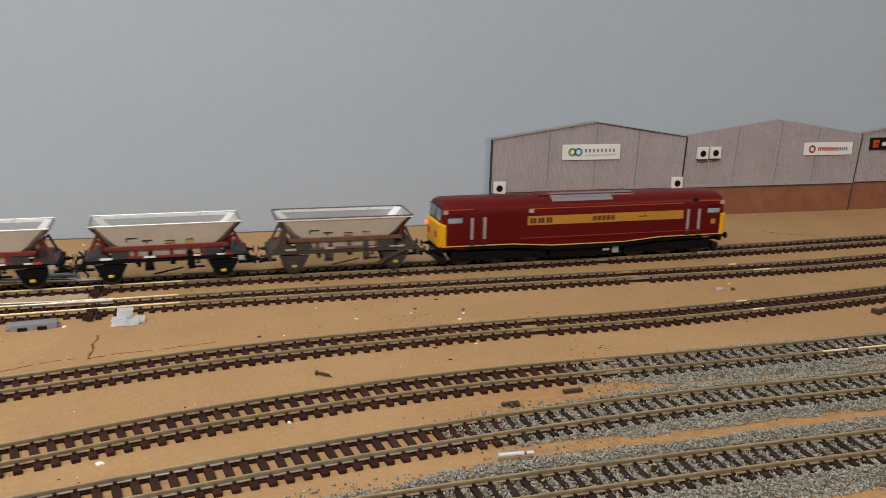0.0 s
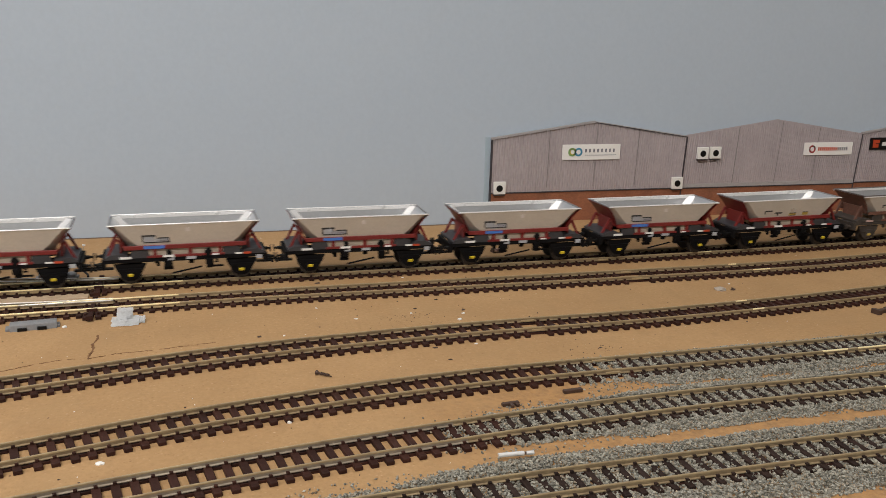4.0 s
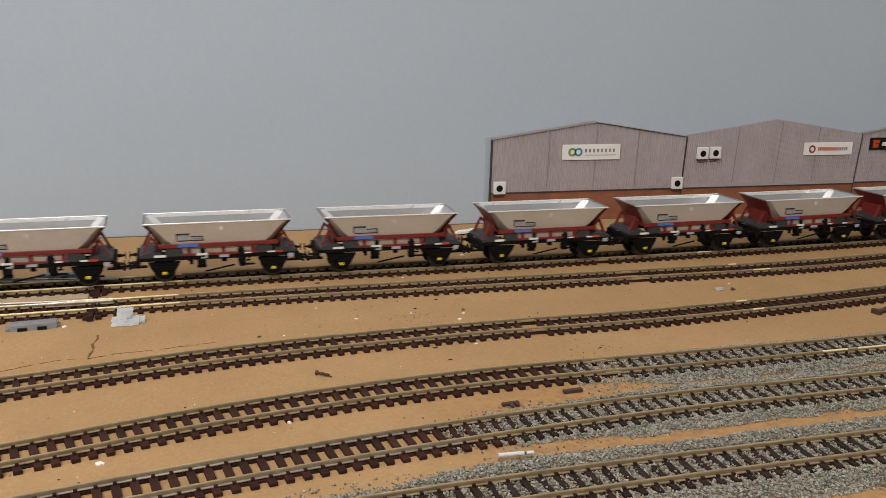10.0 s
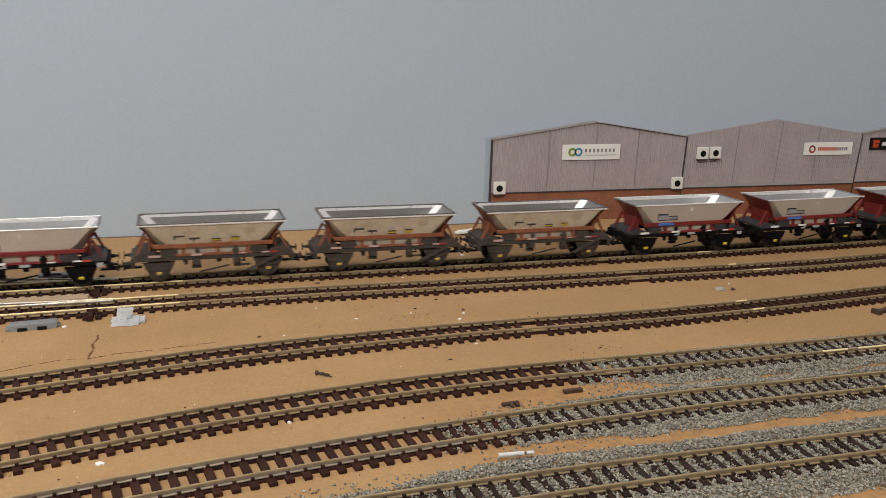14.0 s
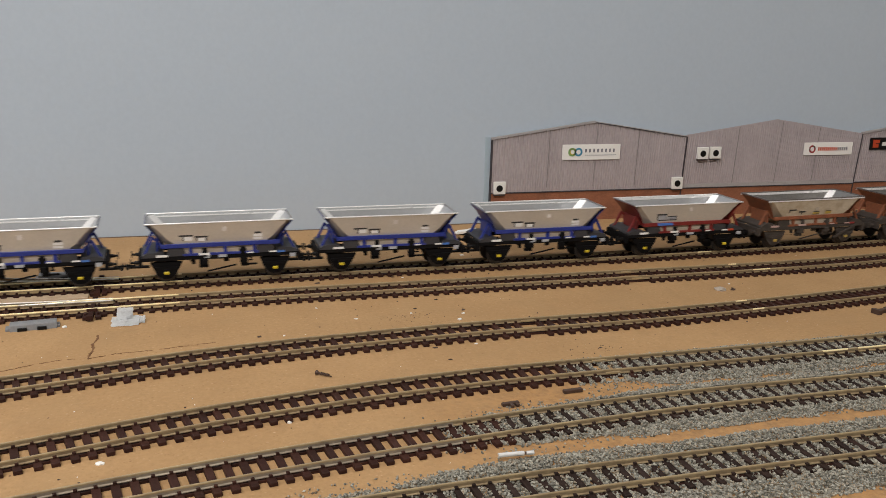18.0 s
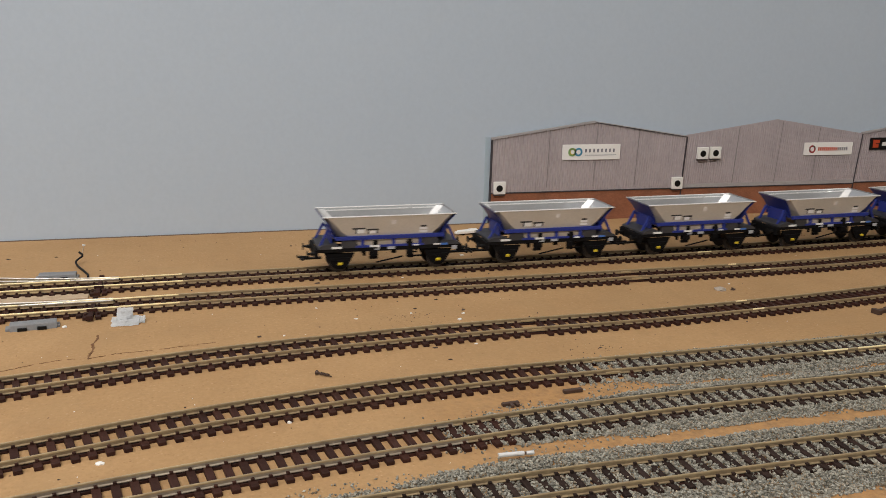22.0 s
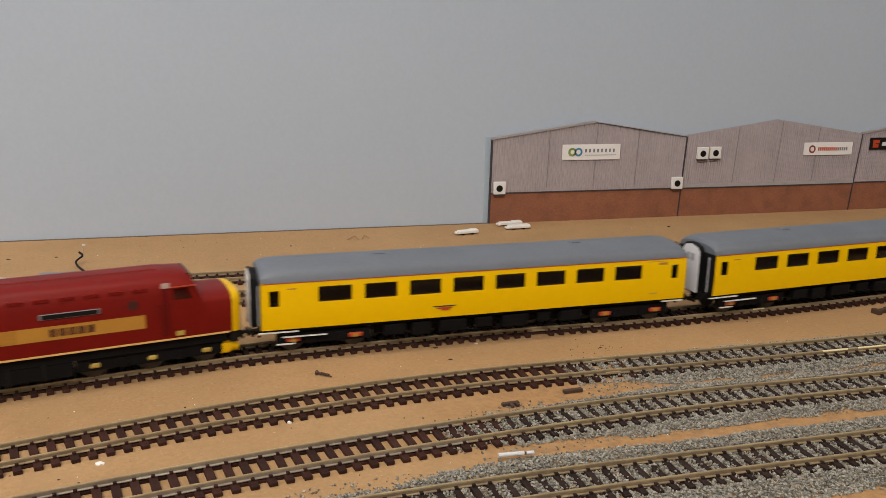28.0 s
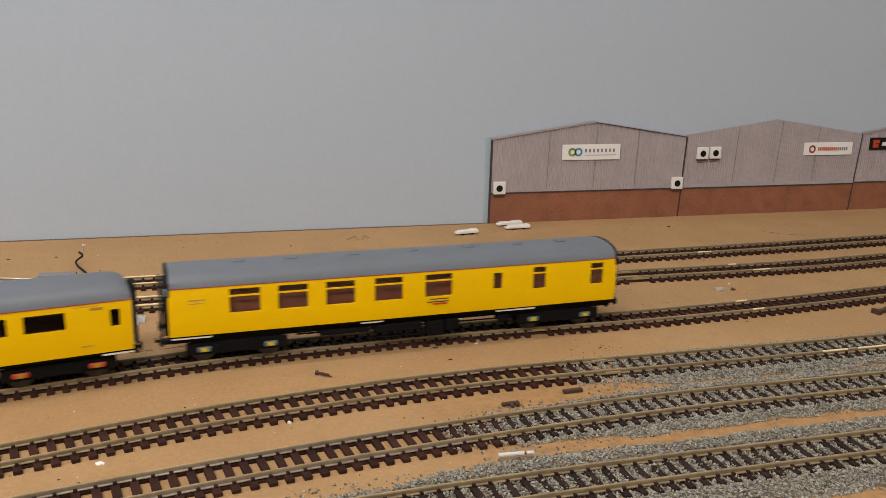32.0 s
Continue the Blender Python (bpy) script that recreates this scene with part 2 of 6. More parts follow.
ROOFGREY = material("mid_grey_roof_paint", (0.145, 0.165, 0.195), (0.125, 0.142, 0.168), rough=0.5, fine=500, coarse=30)
LIGHTGREY = material("light_grey_plastic", (0.42, 0.43, 0.46), (0.36, 0.37, 0.40), rough=0.5, coarse=60)
ORANGE = material("orange_red_print", (0.50, 0.062, 0.018), rough=0.5)
DARKRED = material("dark_red_paint", (0.055, 0.006, 0.005), rough=0.5)
TEAL = material("dull_teal_paint", (0.10, 0.17, 0.17), rough=0.6)
DULLGOLD = material("worn_gold_paint", (0.44, 0.20, 0.02), (0.36, 0.16, 0.02), rough=0.5, coarse=80)
PALEBLUE = material("pale_blue_print", (0.30, 0.47, 0.62), rough=0.5)
PATCHBLUE = material("blue_panel_print", (0.06, 0.17, 0.52), rough=0.45)
DARKPRINT = material("dark_print", (0.035, 0.033, 0.035), rough=0.5)
PINKGREY = material("pale_pink_plate", (0.52, 0.36, 0.33), rough=0.5)
HANDRAIL = material("pale_grey_rail_paint", (0.36, 0.30, 0.31), rough=0.45)
PIPEGREY = material("grey_point_motor_plastic", (0.22, 0.225, 0.235), (0.17, 0.175, 0.185), rough=0.6, coarse=90)
PAPER = material("crumpled_white_tissue", (0.78, 0.80, 0.82), (0.66, 0.68, 0.70), rough=0.9, fine=900, coarse=120, bump=0.4)
MK1PANE = glass("clear_window_pane", (0.75, 0.72, 0.68))
BROWNBIT = material("dark_brown_scrap", (0.062, 0.033, 0.022), rough=0.7)
STEEL = material("bright_steel", (0.92, 0.92, 0.92), rough=0.25, metal=0.4, coarse=200, rough_spread=0.05)
CRACK = material("dark_crack", (0.15, 0.07, 0.028), (0.21, 0.105, 0.045), rough=0.9, coarse=300)
STEELRAIL = material("grey_steel_rail", (0.34, 0.295, 0.23), (0.25, 0.21, 0.165), rough=0.5, metal=0.3, fine=500, coarse=25, grime=(0.15, 0.11, 0.08), grime_amount=0.4)
GAPSHADE = material("dark_brown_sealant", (0.14, 0.095, 0.07), rough=0.8)
ROCK = material("pale_grey_lump", (0.42, 0.36, 0.30), (0.3, 0.26, 0.22), rough=0.9, coarse=300)
SEATBROWN = material("red_brown_seats", (0.20, 0.062, 0.034), (0.12, 0.038, 0.022), rough=0.7, coarse=140, spread=0.3)
INTERIOR = material("brown_coach_interior", (0.13, 0.055, 0.035), rough=0.7, coarse=100)
PANE = glass("tinted_pane", (0.22, 0.20, 0.20))
CABPANE = glass("cab_pane", (0.55, 0.6, 0.62))
LAMPWHITE = glow("lit_headlamp", (1.0, 0.97, 0.85), 9.0)
LAMPRED = glow("lit_tail_lamp", (1.0, 0.08, 0.03), 3.0)
LOGOGREEN = material("green_print", (0.22, 0.38, 0.12), rough=0.5)
LOGOBLUE = material("teal_blue_print", (0.05, 0.26, 0.42), rough=0.5)
LOGOYELLOW = material("yellow_print", (0.62, 0.42, 0.04), rough=0.5)
PRINTGREY = material("grey_print", (0.16, 0.16, 0.2), rough=0.5)
PRINTRED = material("dark_red_print", (0.30, 0.03, 0.03), rough=0.5)


# ---- mesh helpers: all sizes in millimetres ----
def part(name, bm, mat, parent=None, label="", place=None):
    me = bpy.data.meshes.new(name)
    for v in bm.verts:
        v.co *= MM
    bm.normal_update()
    bm.to_mesh(me)
    bm.free()
    me.materials.append(mat)
    me.polygons.foreach_set("use_smooth", [True] * len(me.polygons))
    me.set_sharp_from_angle(angle=radians(34))
    ob = new(name, me)
    ob.parent = parent
    if place is not None:
        ob.matrix_basis = place
    if label:
        tagged(ob, label)
    ob.visible_shadow = mat not in (PANE, CABPANE, MK1PANE)
    return ob


def again(ob, x=0, y=0, z=0, rz=0, parent=None):
    """The same part once more, on the same mesh, at millimetres from its parent's origin."""
    o = new(ob.name.split(".")[0], ob.data)
    o.parent = parent or ob.parent
    o.matrix_basis = pose(x * MM, y * MM, z * MM, 0, 0, rz)
    return o


def thing(name, m, label, category, group="", kind=""):
    return tagged(move(new(name), m), label, category, group, kind)


def move(ob, m):
    ob.matrix_basis = m
    return ob


def box(bm, x0, x1, y0, y1, z0, z1, bevel=0.0):
    r = bmesh.ops.create_cube(bm, size=1.0)
    for v in r["verts"]:
        v.co = Vector(((x0 + x1) / 2 + v.co.x * (x1 - x0), (y0 + y1) / 2 + v.co.y * (y1 - y0), (z0 + z1) / 2 + v.co.z * (z1 - z0)))
    if bevel:
        edges = list({e for v in r["verts"] for e in v.link_edges})
        bmesh.ops.bevel(bm, geom=edges, offset=bevel, segments=1, affect="EDGES", profile=0.5)
    return bm


def boxes(*rows, bevel=0.0):
    bm = bmesh.new()
    for row in rows:
        box(bm, *row, bevel=bevel)
    return bm


def tube(bm, a, b, radius, sides=8, radius2=None):
    """A rod from a to b."""
    a, b = Vector(a), Vector(b)
    turn = (b - a).to_track_quat("Z", "Y").to_matrix().to_4x4()
    bmesh.ops.create_cone(bm, cap_ends=True, segments=sides, radius1=radius, radius2=radius if radius2 is None else radius2, depth=(b - a).length,
                          matrix=Matrix.Translation((a + b) / 2) @ turn)
    return bm


def prism(bm, outline, axis, lo, hi):
    """An outline of (u, v) pairs drawn out along an axis from lo to hi: axis x takes (y, z), axis y takes (x, z), axis z takes (x, y)."""
    def at(u, v, w):
        return {"x": (w, u, v), "y": (u, w, v), "z": (u, v, w)}[axis]
    a = [bm.verts.new(at(u, v, lo)) for u, v in outline]
    b = [bm.verts.new(at(u, v, hi)) for u, v in outline]
    k = len(outline)
    faces = [bm.faces.new(a), bm.faces.new(b[::-1])]
    for i in range(k):
        faces.append(bm.faces.new((a[i], b[i], b[(i + 1) % k], a[(i + 1) % k])))
    bmesh.ops.recalc_face_normals(bm, faces=faces)
    return bm


def loft(bm, rings, cap_start=False, cap_end=False):
    """Skin over rings of equal count, each a list of (x, y, z)."""
    vs = [[bm.verts.new(p) for p in ring] for ring in rings]
    k = len(rings[0])
    faces = []
    for r, s in zip(vs, vs[1:]):
        for i in range(k):
            faces.append(bm.faces.new((r[i], r[(i + 1) % k], s[(i + 1) % k], s[i])))
    if cap_start:
        faces.append(bm.faces.new(vs[0][::-1]))
    if cap_end:
        faces.append(bm.faces.new(vs[-1]))
    bmesh.ops.recalc_face_normals(bm, faces=faces)
    return bm


def pierced(bm, x0, x1, zs, depth_at, holes, thick, side):
    """A wall along x between heights zs whose sideways place is depth_at(z), with rectangular holes (x0, x1, z0, z1) cut right through."""
    xs = sorted({x0, x1, *(h[0] for h in holes), *(h[1] for h in holes)})
    zs = sorted({*zs, *(h[2] for h in holes), *(h[3] for h in holes)})
    grid = {}

    def v(x, z, inner):
        key = (x, z, inner)
        if key not in grid:
            grid[key] = bm.verts.new((x, side * (depth_at(z) - (thick if inner else 0)), z))
        return grid[key]
    full = set()
    for i in range(len(xs) - 1):
        for j in range(len(zs) - 1):
            mx, mz = (xs[i] + xs[i + 1]) / 2, (zs[j] + zs[j + 1]) / 2
            if not any(h[0] < mx < h[1] and h[2] < mz < h[3] for h in holes):
                full.add((i, j))
    faces = []
    for i, j in full:
        q = [(xs[i], zs[j]), (xs[i + 1], zs[j]), (xs[i + 1], zs[j + 1]), (xs[i], zs[j + 1])]
        faces.append(bm.faces.new([v(*p, 0) for p in q]))
        faces.append(bm.faces.new([v(*p, 1) for p in q[::-1]]))
        for (di, dj), (p, r) in {(0, -1): (q[0], q[1]), (1, 0): (q[1], q[2]), (0, 1): (q[2], q[3]), (-1, 0): (q[3], q[0])}.items():
            if (i + di, j + dj) not in full:
                faces.append(bm.faces.new((v(*r, 0), v(*p, 0), v(*p, 1), v(*r, 1))))
    bmesh.ops.recalc_face_normals(bm, faces=faces)
    return bm


# ---- curves of the six tracks: (x, y) in metres ----
ZR = 0.0045
LINES = {
    "A": [(-3.6, 0.618), (-0.5, 0.614), (-0.12, 0.6150), (0.0214, 0.6195), (0.1821, 0.6207), (0.3006, 0.6223), (0.45, 0.6265), (0.5863, 0.6335), (0.75, 0.644), (1.2, 0.66), (5.5, 0.66)],
    "B": [(-3.6, 0.566), (-0.5, 0.562), (-0.12, 0.5640), (0.0174, 0.5700), (0.1674, 0.5690), (0.2998, 0.5680), (0.4981, 0.5710), (0.5399, 0.5745), (0.75, 0.59), (1.2, 0.605), (5.5, 0.605)],
    "C": [(-3.6, 0.36), (-0.7, 0.36), (-0.25, 0.411), (-0.0924, 0.4440), (0.0116, 0.4640), (0.1409, 0.4755), (0.2862, 0.4780), (0.4685, 0.4930), (0.65, 0.520), (1.1, 0.55), (5.5, 0.55)],
    "D": [(-3.6, 0.295), (-0.6, 0.295), (-0.22, 0.330), (-0.0791, 0.3666), (0.0099, 0.3873), (0.1183, 0.4022), (0.1855, 0.4050), (0.2429, 0.4045), (0.3896, 0.4052), (0.6, 0.412), (1.2, 0.42), (5.5, 0.42)],
    "E": [(-3.6, 0.255), (-0.6, 0.255), (-0.22, 0.288), (-0.07, 0.3190), (0.0076, 0.3329), (0.1021, 0.3453), (0.2149, 0.3535), (0.3431, 0.3535), (0.6, 0.358), (1.2, 0.365), (5.5, 0.365)],
    "F": [(-3.6, 0.215), (-0.6, 0.215), (-0.22, 0.245), (0.0, 0.2850), (0.1375, 0.2935), (0.1813, 0.2942), (0.2911, 0.2944), (0.6, 0.300), (1.2, 0.31), (5.5, 0.31)],
}


class Curve:
    """A smooth line through points, walked by arc length; s is 0 where x is 0."""

    def __init__(self, pts):
        p = np.array(pts)
        h, d = np.diff(p[:, 0]), np.diff(p[:, 1]) / np.diff(p[:, 0])
        t = np.r_[d[0], (d[:-1] * h[1:] + d[1:] * h[:-1]) / (h[:-1] + h[1:]), d[-1]]
        xs = np.concatenate([np.arange(a, b, 0.002) for a, b in zip(p[:-1, 0], p[1:, 0])] + [p[-1:, 0]])
        i = np.clip(np.searchsorted(p[:, 0], xs, "right") - 1, 0, len(h) - 1)
        u = (xs - p[i, 0]) / h[i]
        self.x = xs
        self.y = ((2 * u**3 - 3 * u**2 + 1) * p[i, 1] + (u**3 - 2 * u**2 + u) * h[i] * t[i] + (3 * u**2 - 2 * u**3) * p[i + 1, 1]
                  + (u**3 - u**2) * h[i] * t[i + 1])
        self.s = np.r_[0, np.cumsum(np.hypot(np.diff(self.x), np.diff(self.y)))]
        self.s -= np.interp(0, self.x, self.s)

    def at(self, s):
        return np.array((np.interp(s, self.s, self.x), np.interp(s, self.s, self.y)))

    def heading(self, s):
        d = self.at(s + 0.002) - self.at(s - 0.002)
        return math.atan2(d[1], d[0])

    def side(self, s, off):
        """A point off metres to the far side of the line."""
        a = self.heading(s)
        return self.at(s) + off * np.array((-math.sin(a), math.cos(a)))


CURVES = {k: Curve(v) for k, v in LINES.items()}
# ---- the room ----
def slab(name, x0, x1, y0, y1, z0, z1, mat, label, category):
    ob = part(name, boxes((x0 / MM, x1 / MM, y0 / MM, y1 / MM, z0 / MM, z1 / MM)), mat)
    return tagged(ob, label, category, kind="structure")


WALL_Y = 0.7685
slab("wall_north", -3.8, 5.7, WALL_Y, WALL_Y + 0.12, -1.0, 1.35, WALLPAINT, "plain pale blue painted wall behind the layout", "wall")
slab("wall_south", -3.8, 5.7, -2.02, -1.9, -1.0, 1.35, WHITEWALL, "plain white painted room wall", "wall")
slab("wall_west", -3.92, -3.8, -2.02, WALL_Y + 0.12, -1.0, 1.35, WHITEWALL, "plain white painted room wall", "wall")
slab("wall_east", 5.7, 5.82, -2.02, WALL_Y + 0.12, -1.0, 1.35, WHITEWALL, "plain white painted room wall", "wall")
slab("ceiling", -3.92, 5.82, -2.02, WALL_Y + 0.12, 1.35, 1.45, WHITEWALL, "plain white ceiling", "ceiling")
slab("floor", -3.92, 5.82, -2.02, WALL_Y + 0.12, -1.1, -1.0, FLOORMAT, "plain grey carpeted floor", "floor")
board = slab("layout_board", -3.75, 5.65, 0.13, WALL_Y - 0.0025, -0.018, 0.0, BOARD, "raw tan fibreboard baseboard of a model railway", "baseboard")
# dark strip added along the wall base, painted as the gap's shade
tagged(part("trim", boxes((-3740, 5640, WALL_Y / MM - 2.4, WALL_Y / MM - 0.3, -16, 0.35)), GAPSHADE), "thin dark strip added as the shade of the gap between board and wall", "trim", kind="structure")
leg = None
for x in (-3.6, -1.3, 1.0, 3.3, 5.5):
    for y in (0.2, 0.7):
        if leg is None:
            leg = part("leg", boxes((-30, 30, -30, 30, -1000, -18)), TIMBER, board, place=pose(x, y, 0))
        else:
            again(leg, x / MM, y / MM, 0)


# ---- low-relief warehouses on the wall ----
def lean(x, z):
    """The card fronts splay a little, more so towards the far end of the row."""
    return x + z * (0.01 + 0.185 * (x - 266) / 1000)


def skewed(bm):
    for v in bm.verts:
        v.co.x = lean(v.co.x, v.co.z)
    return bm


FRONT = WALL_Y / MM - 3.2
JOINT = material("shaded_joint", (0.24, 0.22, 0.22), rough=0.6)


def corrugated(x0, x1, z0, eave, apex_x, apex, pitch=2.45):
    """A ribbed sheet under a shallow gable."""
    bm = bmesh.new()
    xs, x = [], x0
    while x < x1 - 0.1:
        xs += [(x, 0.0), (x + pitch * 0.56, 0.0), (x + pitch * 0.64, 0.65), (x + pitch * 0.90, 0.65)]
        x += pitch
    xs = [p for p in xs if p[0] < x1] + [(x1, 0.0)]

    def top(x):
        return eave + (apex - eave) * ((x - x0) / (apex_x - x0) if x < apex_x else (x1 - x) / (x1 - apex_x))
    low = [bm.verts.new((x, FRONT + d, z0)) for x, d in xs]
    high = [bm.verts.new((x, FRONT + d, top(x))) for x, d in xs]
    for i in range(len(xs) - 1):
        bm.faces.new((low[i], low[i + 1], high[i + 1], high[i]))
    back = [bm.verts.new((x, WALL_Y / MM - 0.2, z)) for x, z in ((x0, z0), (x0, eave), (apex_x, apex), (x1, eave), (x1, z0))]
    bm.faces.new(back)
    bm.faces.new((low[0], high[0], back[1], back[0]))
    bm.faces.new((low[-1], back[4], back[3], high[-1]))
    return skewed(bm)


def strip(p, q, width, y, depth):
    """A thin flat strip on the front from p to q, both (x, z)."""
    a, b = Vector((p[0], 0, p[1])), Vector((q[0], 0, q[1]))
    up = Vector((-(b - a).z, 0, (b - a).x)).normalized() * width
    bm = bmesh.new()
    prism(bm, [(a.x, a.z), (b.x, b.z), (b.x + up.x, b.z + up.z), (a.x + up.x, a.z + up.z)], "y", y, y + depth)
    return skewed(bm)


def disc(bm, x, y, z, radius, depth, sides=20):
    return tube(bm, (x, y, z), (x, y - depth, z), radius, sides)


def fan_unit(x, z, w=11.5, h=11.5):
    m = pose(lean(x, z) * MM, FRONT * MM, z * MM)
    u = thing("air_conditioner", m, "small white air conditioning box with black round fan on the cladding", "air conditioner", "air conditioners")
    part("casing", boxes((-w / 2, w / 2, -3.4, -0.2, -h / 2, h / 2), bevel=0.35), WHITE, u)
    bm = bmesh.new()
    disc(bm, -0.3, -3.35, -0.3, 3.1, 0.35)
    part("fan", bm, BLACK, u, "black round fan grille")
    part("bracket", boxes((-w / 2 + 0.5, w / 2 - 0.5, -3.0, -0.2, -h / 2 - 1.3, -h / 2 - 0.05)), DARKTRIM, u, "dark support bracket")


def sign(x0, x1, z0, z1, plate, label, marks):
    xc, zc = (x0 + x1) / 2, (z0 + z1) / 2
    s = thing("sign", pose(lean(xc, zc) * MM, FRONT * MM, zc * MM), label, "sign", "warehouse signs")
    part("plate", boxes((x0 - xc, x1 - xc, -1.3, -0.4, z0 - zc, z1 - zc), bevel=0.1), plate, s)
    for name, mat, build in marks:
        bm = bmesh.new()
        build(bm)
        part(name, bm, mat, s)
    return s


def ring(x, z, r, w):
    def build(bm):
        n = 28
        rings = []
        for i in range(n):
            a = 2 * math.pi * i / n
            c, s_ = math.cos(a), math.sin(a)
            rings.append([(x + (r - w) * c, -1.32, z + (r - w) * s_), (x + r * c, -1.32, z + r * s_), (x + r * c, -1.62, z + r * s_), (x + (r - w) * c, -1.62, z + (r - w) * s_)])
        loft(bm, rings + rings[:1])
    return build


def bars(*rows):
    def build(bm):
        for x0, x1, z0, z1 in rows:
            box(bm, x0, x1, -1.62, -1.32, z0, z1)
    return build


def warehouse(x0, x1, eave, apex_x, apex, band, label, trim_left, deep_skirt):
    w = thing("warehouse", pose(0, 0, 0), label, "warehouse", "row of low-relief warehouses")
    bm = boxes((x0 + 0.3, x1 - 0.3, FRONT, WALL_Y / MM - 0.2, 0.0, band))
    part("brick_wall", skewed(bm), BRICK, w, "red-brown printed brick lower wall")
    part("cladding", corrugated(x0 + 0.3, x1 - 0.3, band + (4.2 if deep_skirt else 0.8), eave, apex_x, apex), CLADDING, w, "grey ribbed metal cladding")
    if deep_skirt:
        part("skirt", skewed(boxes((x0 + 0.5, x1 - 0.5, FRONT - 0.5, FRONT + 0.5, band + 0.8, band + 4.2))), CLADTRIM, w, "plain grey flashing strip")
    part("seam", skewed(boxes((x0 + 0.3, x1 - 0.3, FRONT - 0.7, FRONT + 0.4, band - 0.2, band + 0.75))), DARKTRIM, w, "dark seam above the bricks")
    part("edge", skewed(boxes((x0 - 0.5, x0 + 0.55, FRONT - 0.6, FRONT + 2.5, 0.0, eave - 0.5))), DARKTRIM, w, "dark corner edge")
    if trim_left:
        part("roof_edge", strip((x0 - 0.8, eave - 1.2), (apex_x, apex - 0.9), 1.9, FRONT - 1.2, 2.5), CLADTRIM, w, "pale grey roof edge")
        part("roof_edge", strip((apex_x, apex - 0.9), (x1, eave - 1.0), 0.6, FRONT - 1.0, 2.3), DARKTRIM, w, "thin dark roof edge")
        part("roof_edge", strip((apex_x, apex - 0.3), (x1, eave - 0.4), 0.8, FRONT - 1.1, 2.4), CLADTRIM, w, "pale grey roof edge")
    # darker joints between the printed sheets
    for f in (0.28, 0.52, 0.74):
        x = x0 + (x1 - x0) * f
        z = eave + (apex - eave) * (1 - abs(x - apex_x) / (apex_x - x0)) - 1.0
        part("joint", skewed(boxes((x - 0.25, x + 0.25, FRONT - 0.42, FRONT + 0.2, band + 4.4, z))), JOINT, w)
    return w


warehouse(265, 461, 79, 363.8, 93.5, 28.0, "grey clad warehouse front with brick base and pale gable edge", True, False)
warehouse(461, 661, 79.8, 560, 94.5, 27.8, "plain grey clad warehouse front with brick base", False, True)
warehouse(661, 865, 80.5, 763, 96, 28.8, "grey clad warehouse front with brick base and dark roof edge", True, False)
# narrow pale blue strip on the wall at the first warehouse's left edge
part("backing_strip", boxes((260.0, 264.4, WALL_Y / MM - 0.6, WALL_Y / MM + 0.1, 0, 80)), material("pale_blue_card", (0.40, 0.50, 0.58), rough=0.7), None)
tagged(bpy.data.objects["backing_strip"], "pale blue strip on the wall beside the warehouse", "card", kind="structure")


# ---- the six tracks ----
PITCH = 0.00707


def sweep(curve, s0, s1, off, profile, step=0.006):
    """Draws a profile of (sideways, up) millimetres along a curve, off metres to its far side."""
    bm = bmesh.new()
    n = max(2, int((s1 - s0) / step) + 1)
    rings = []
    for i in range(n):
        s = s0 + (s1 - s0) * i / (n - 1)
        a = curve.heading(s)
        c = curve.at(s) / MM
        nx, ny = -math.sin(a), math.cos(a)
        rings.append([(c[0] + (off / MM + u) * nx, c[1] + (off / MM + u) * ny, v) for u, v in profile])
    return loft(bm, rings, True, True)


HEAD = [(-0.48, 3.75), (-0.48, 4.18), (-0.44, 4.34), (-0.35, 4.45), (-0.2, 4.5), (0.2, 4.5), (0.35, 4.45), (0.44, 4.34), (0.48, 4.18), (0.48, 3.75)]
WEB = [(-1.0, 1.95), (-1.0, 2.25), (-0.38, 2.6), (-0.44, 3.8), (0.3, 3.8), (0.3, 2.6), (1.0, 2.25), (1.0, 1.95)]


def sleeper_mesh(mat, width=3.4, length=29.0):
    bm = boxes((-width / 2, width / 2, -length / 2, length / 2 - 0.8, 0.0, 1.9), bevel=0.25)
    for y in (-8.7, 8.7):
        for side in (-1, 1):
            box(bm, -0.7, 0.7, y + side * 1.05 - 0.7, y + side * 1.05 + 0.7, 1.85, 2.95)
    ob = part("sleeper", bm, mat)
    me = ob.data
    bpy.data.objects.remove(ob)
    return me


SLEEPER_MESH, SLEEPER_GREY_MESH = sleeper_mesh(SLEEPER), sleeper_mesh(SLEEPERGREY, 2.9, 28.5)


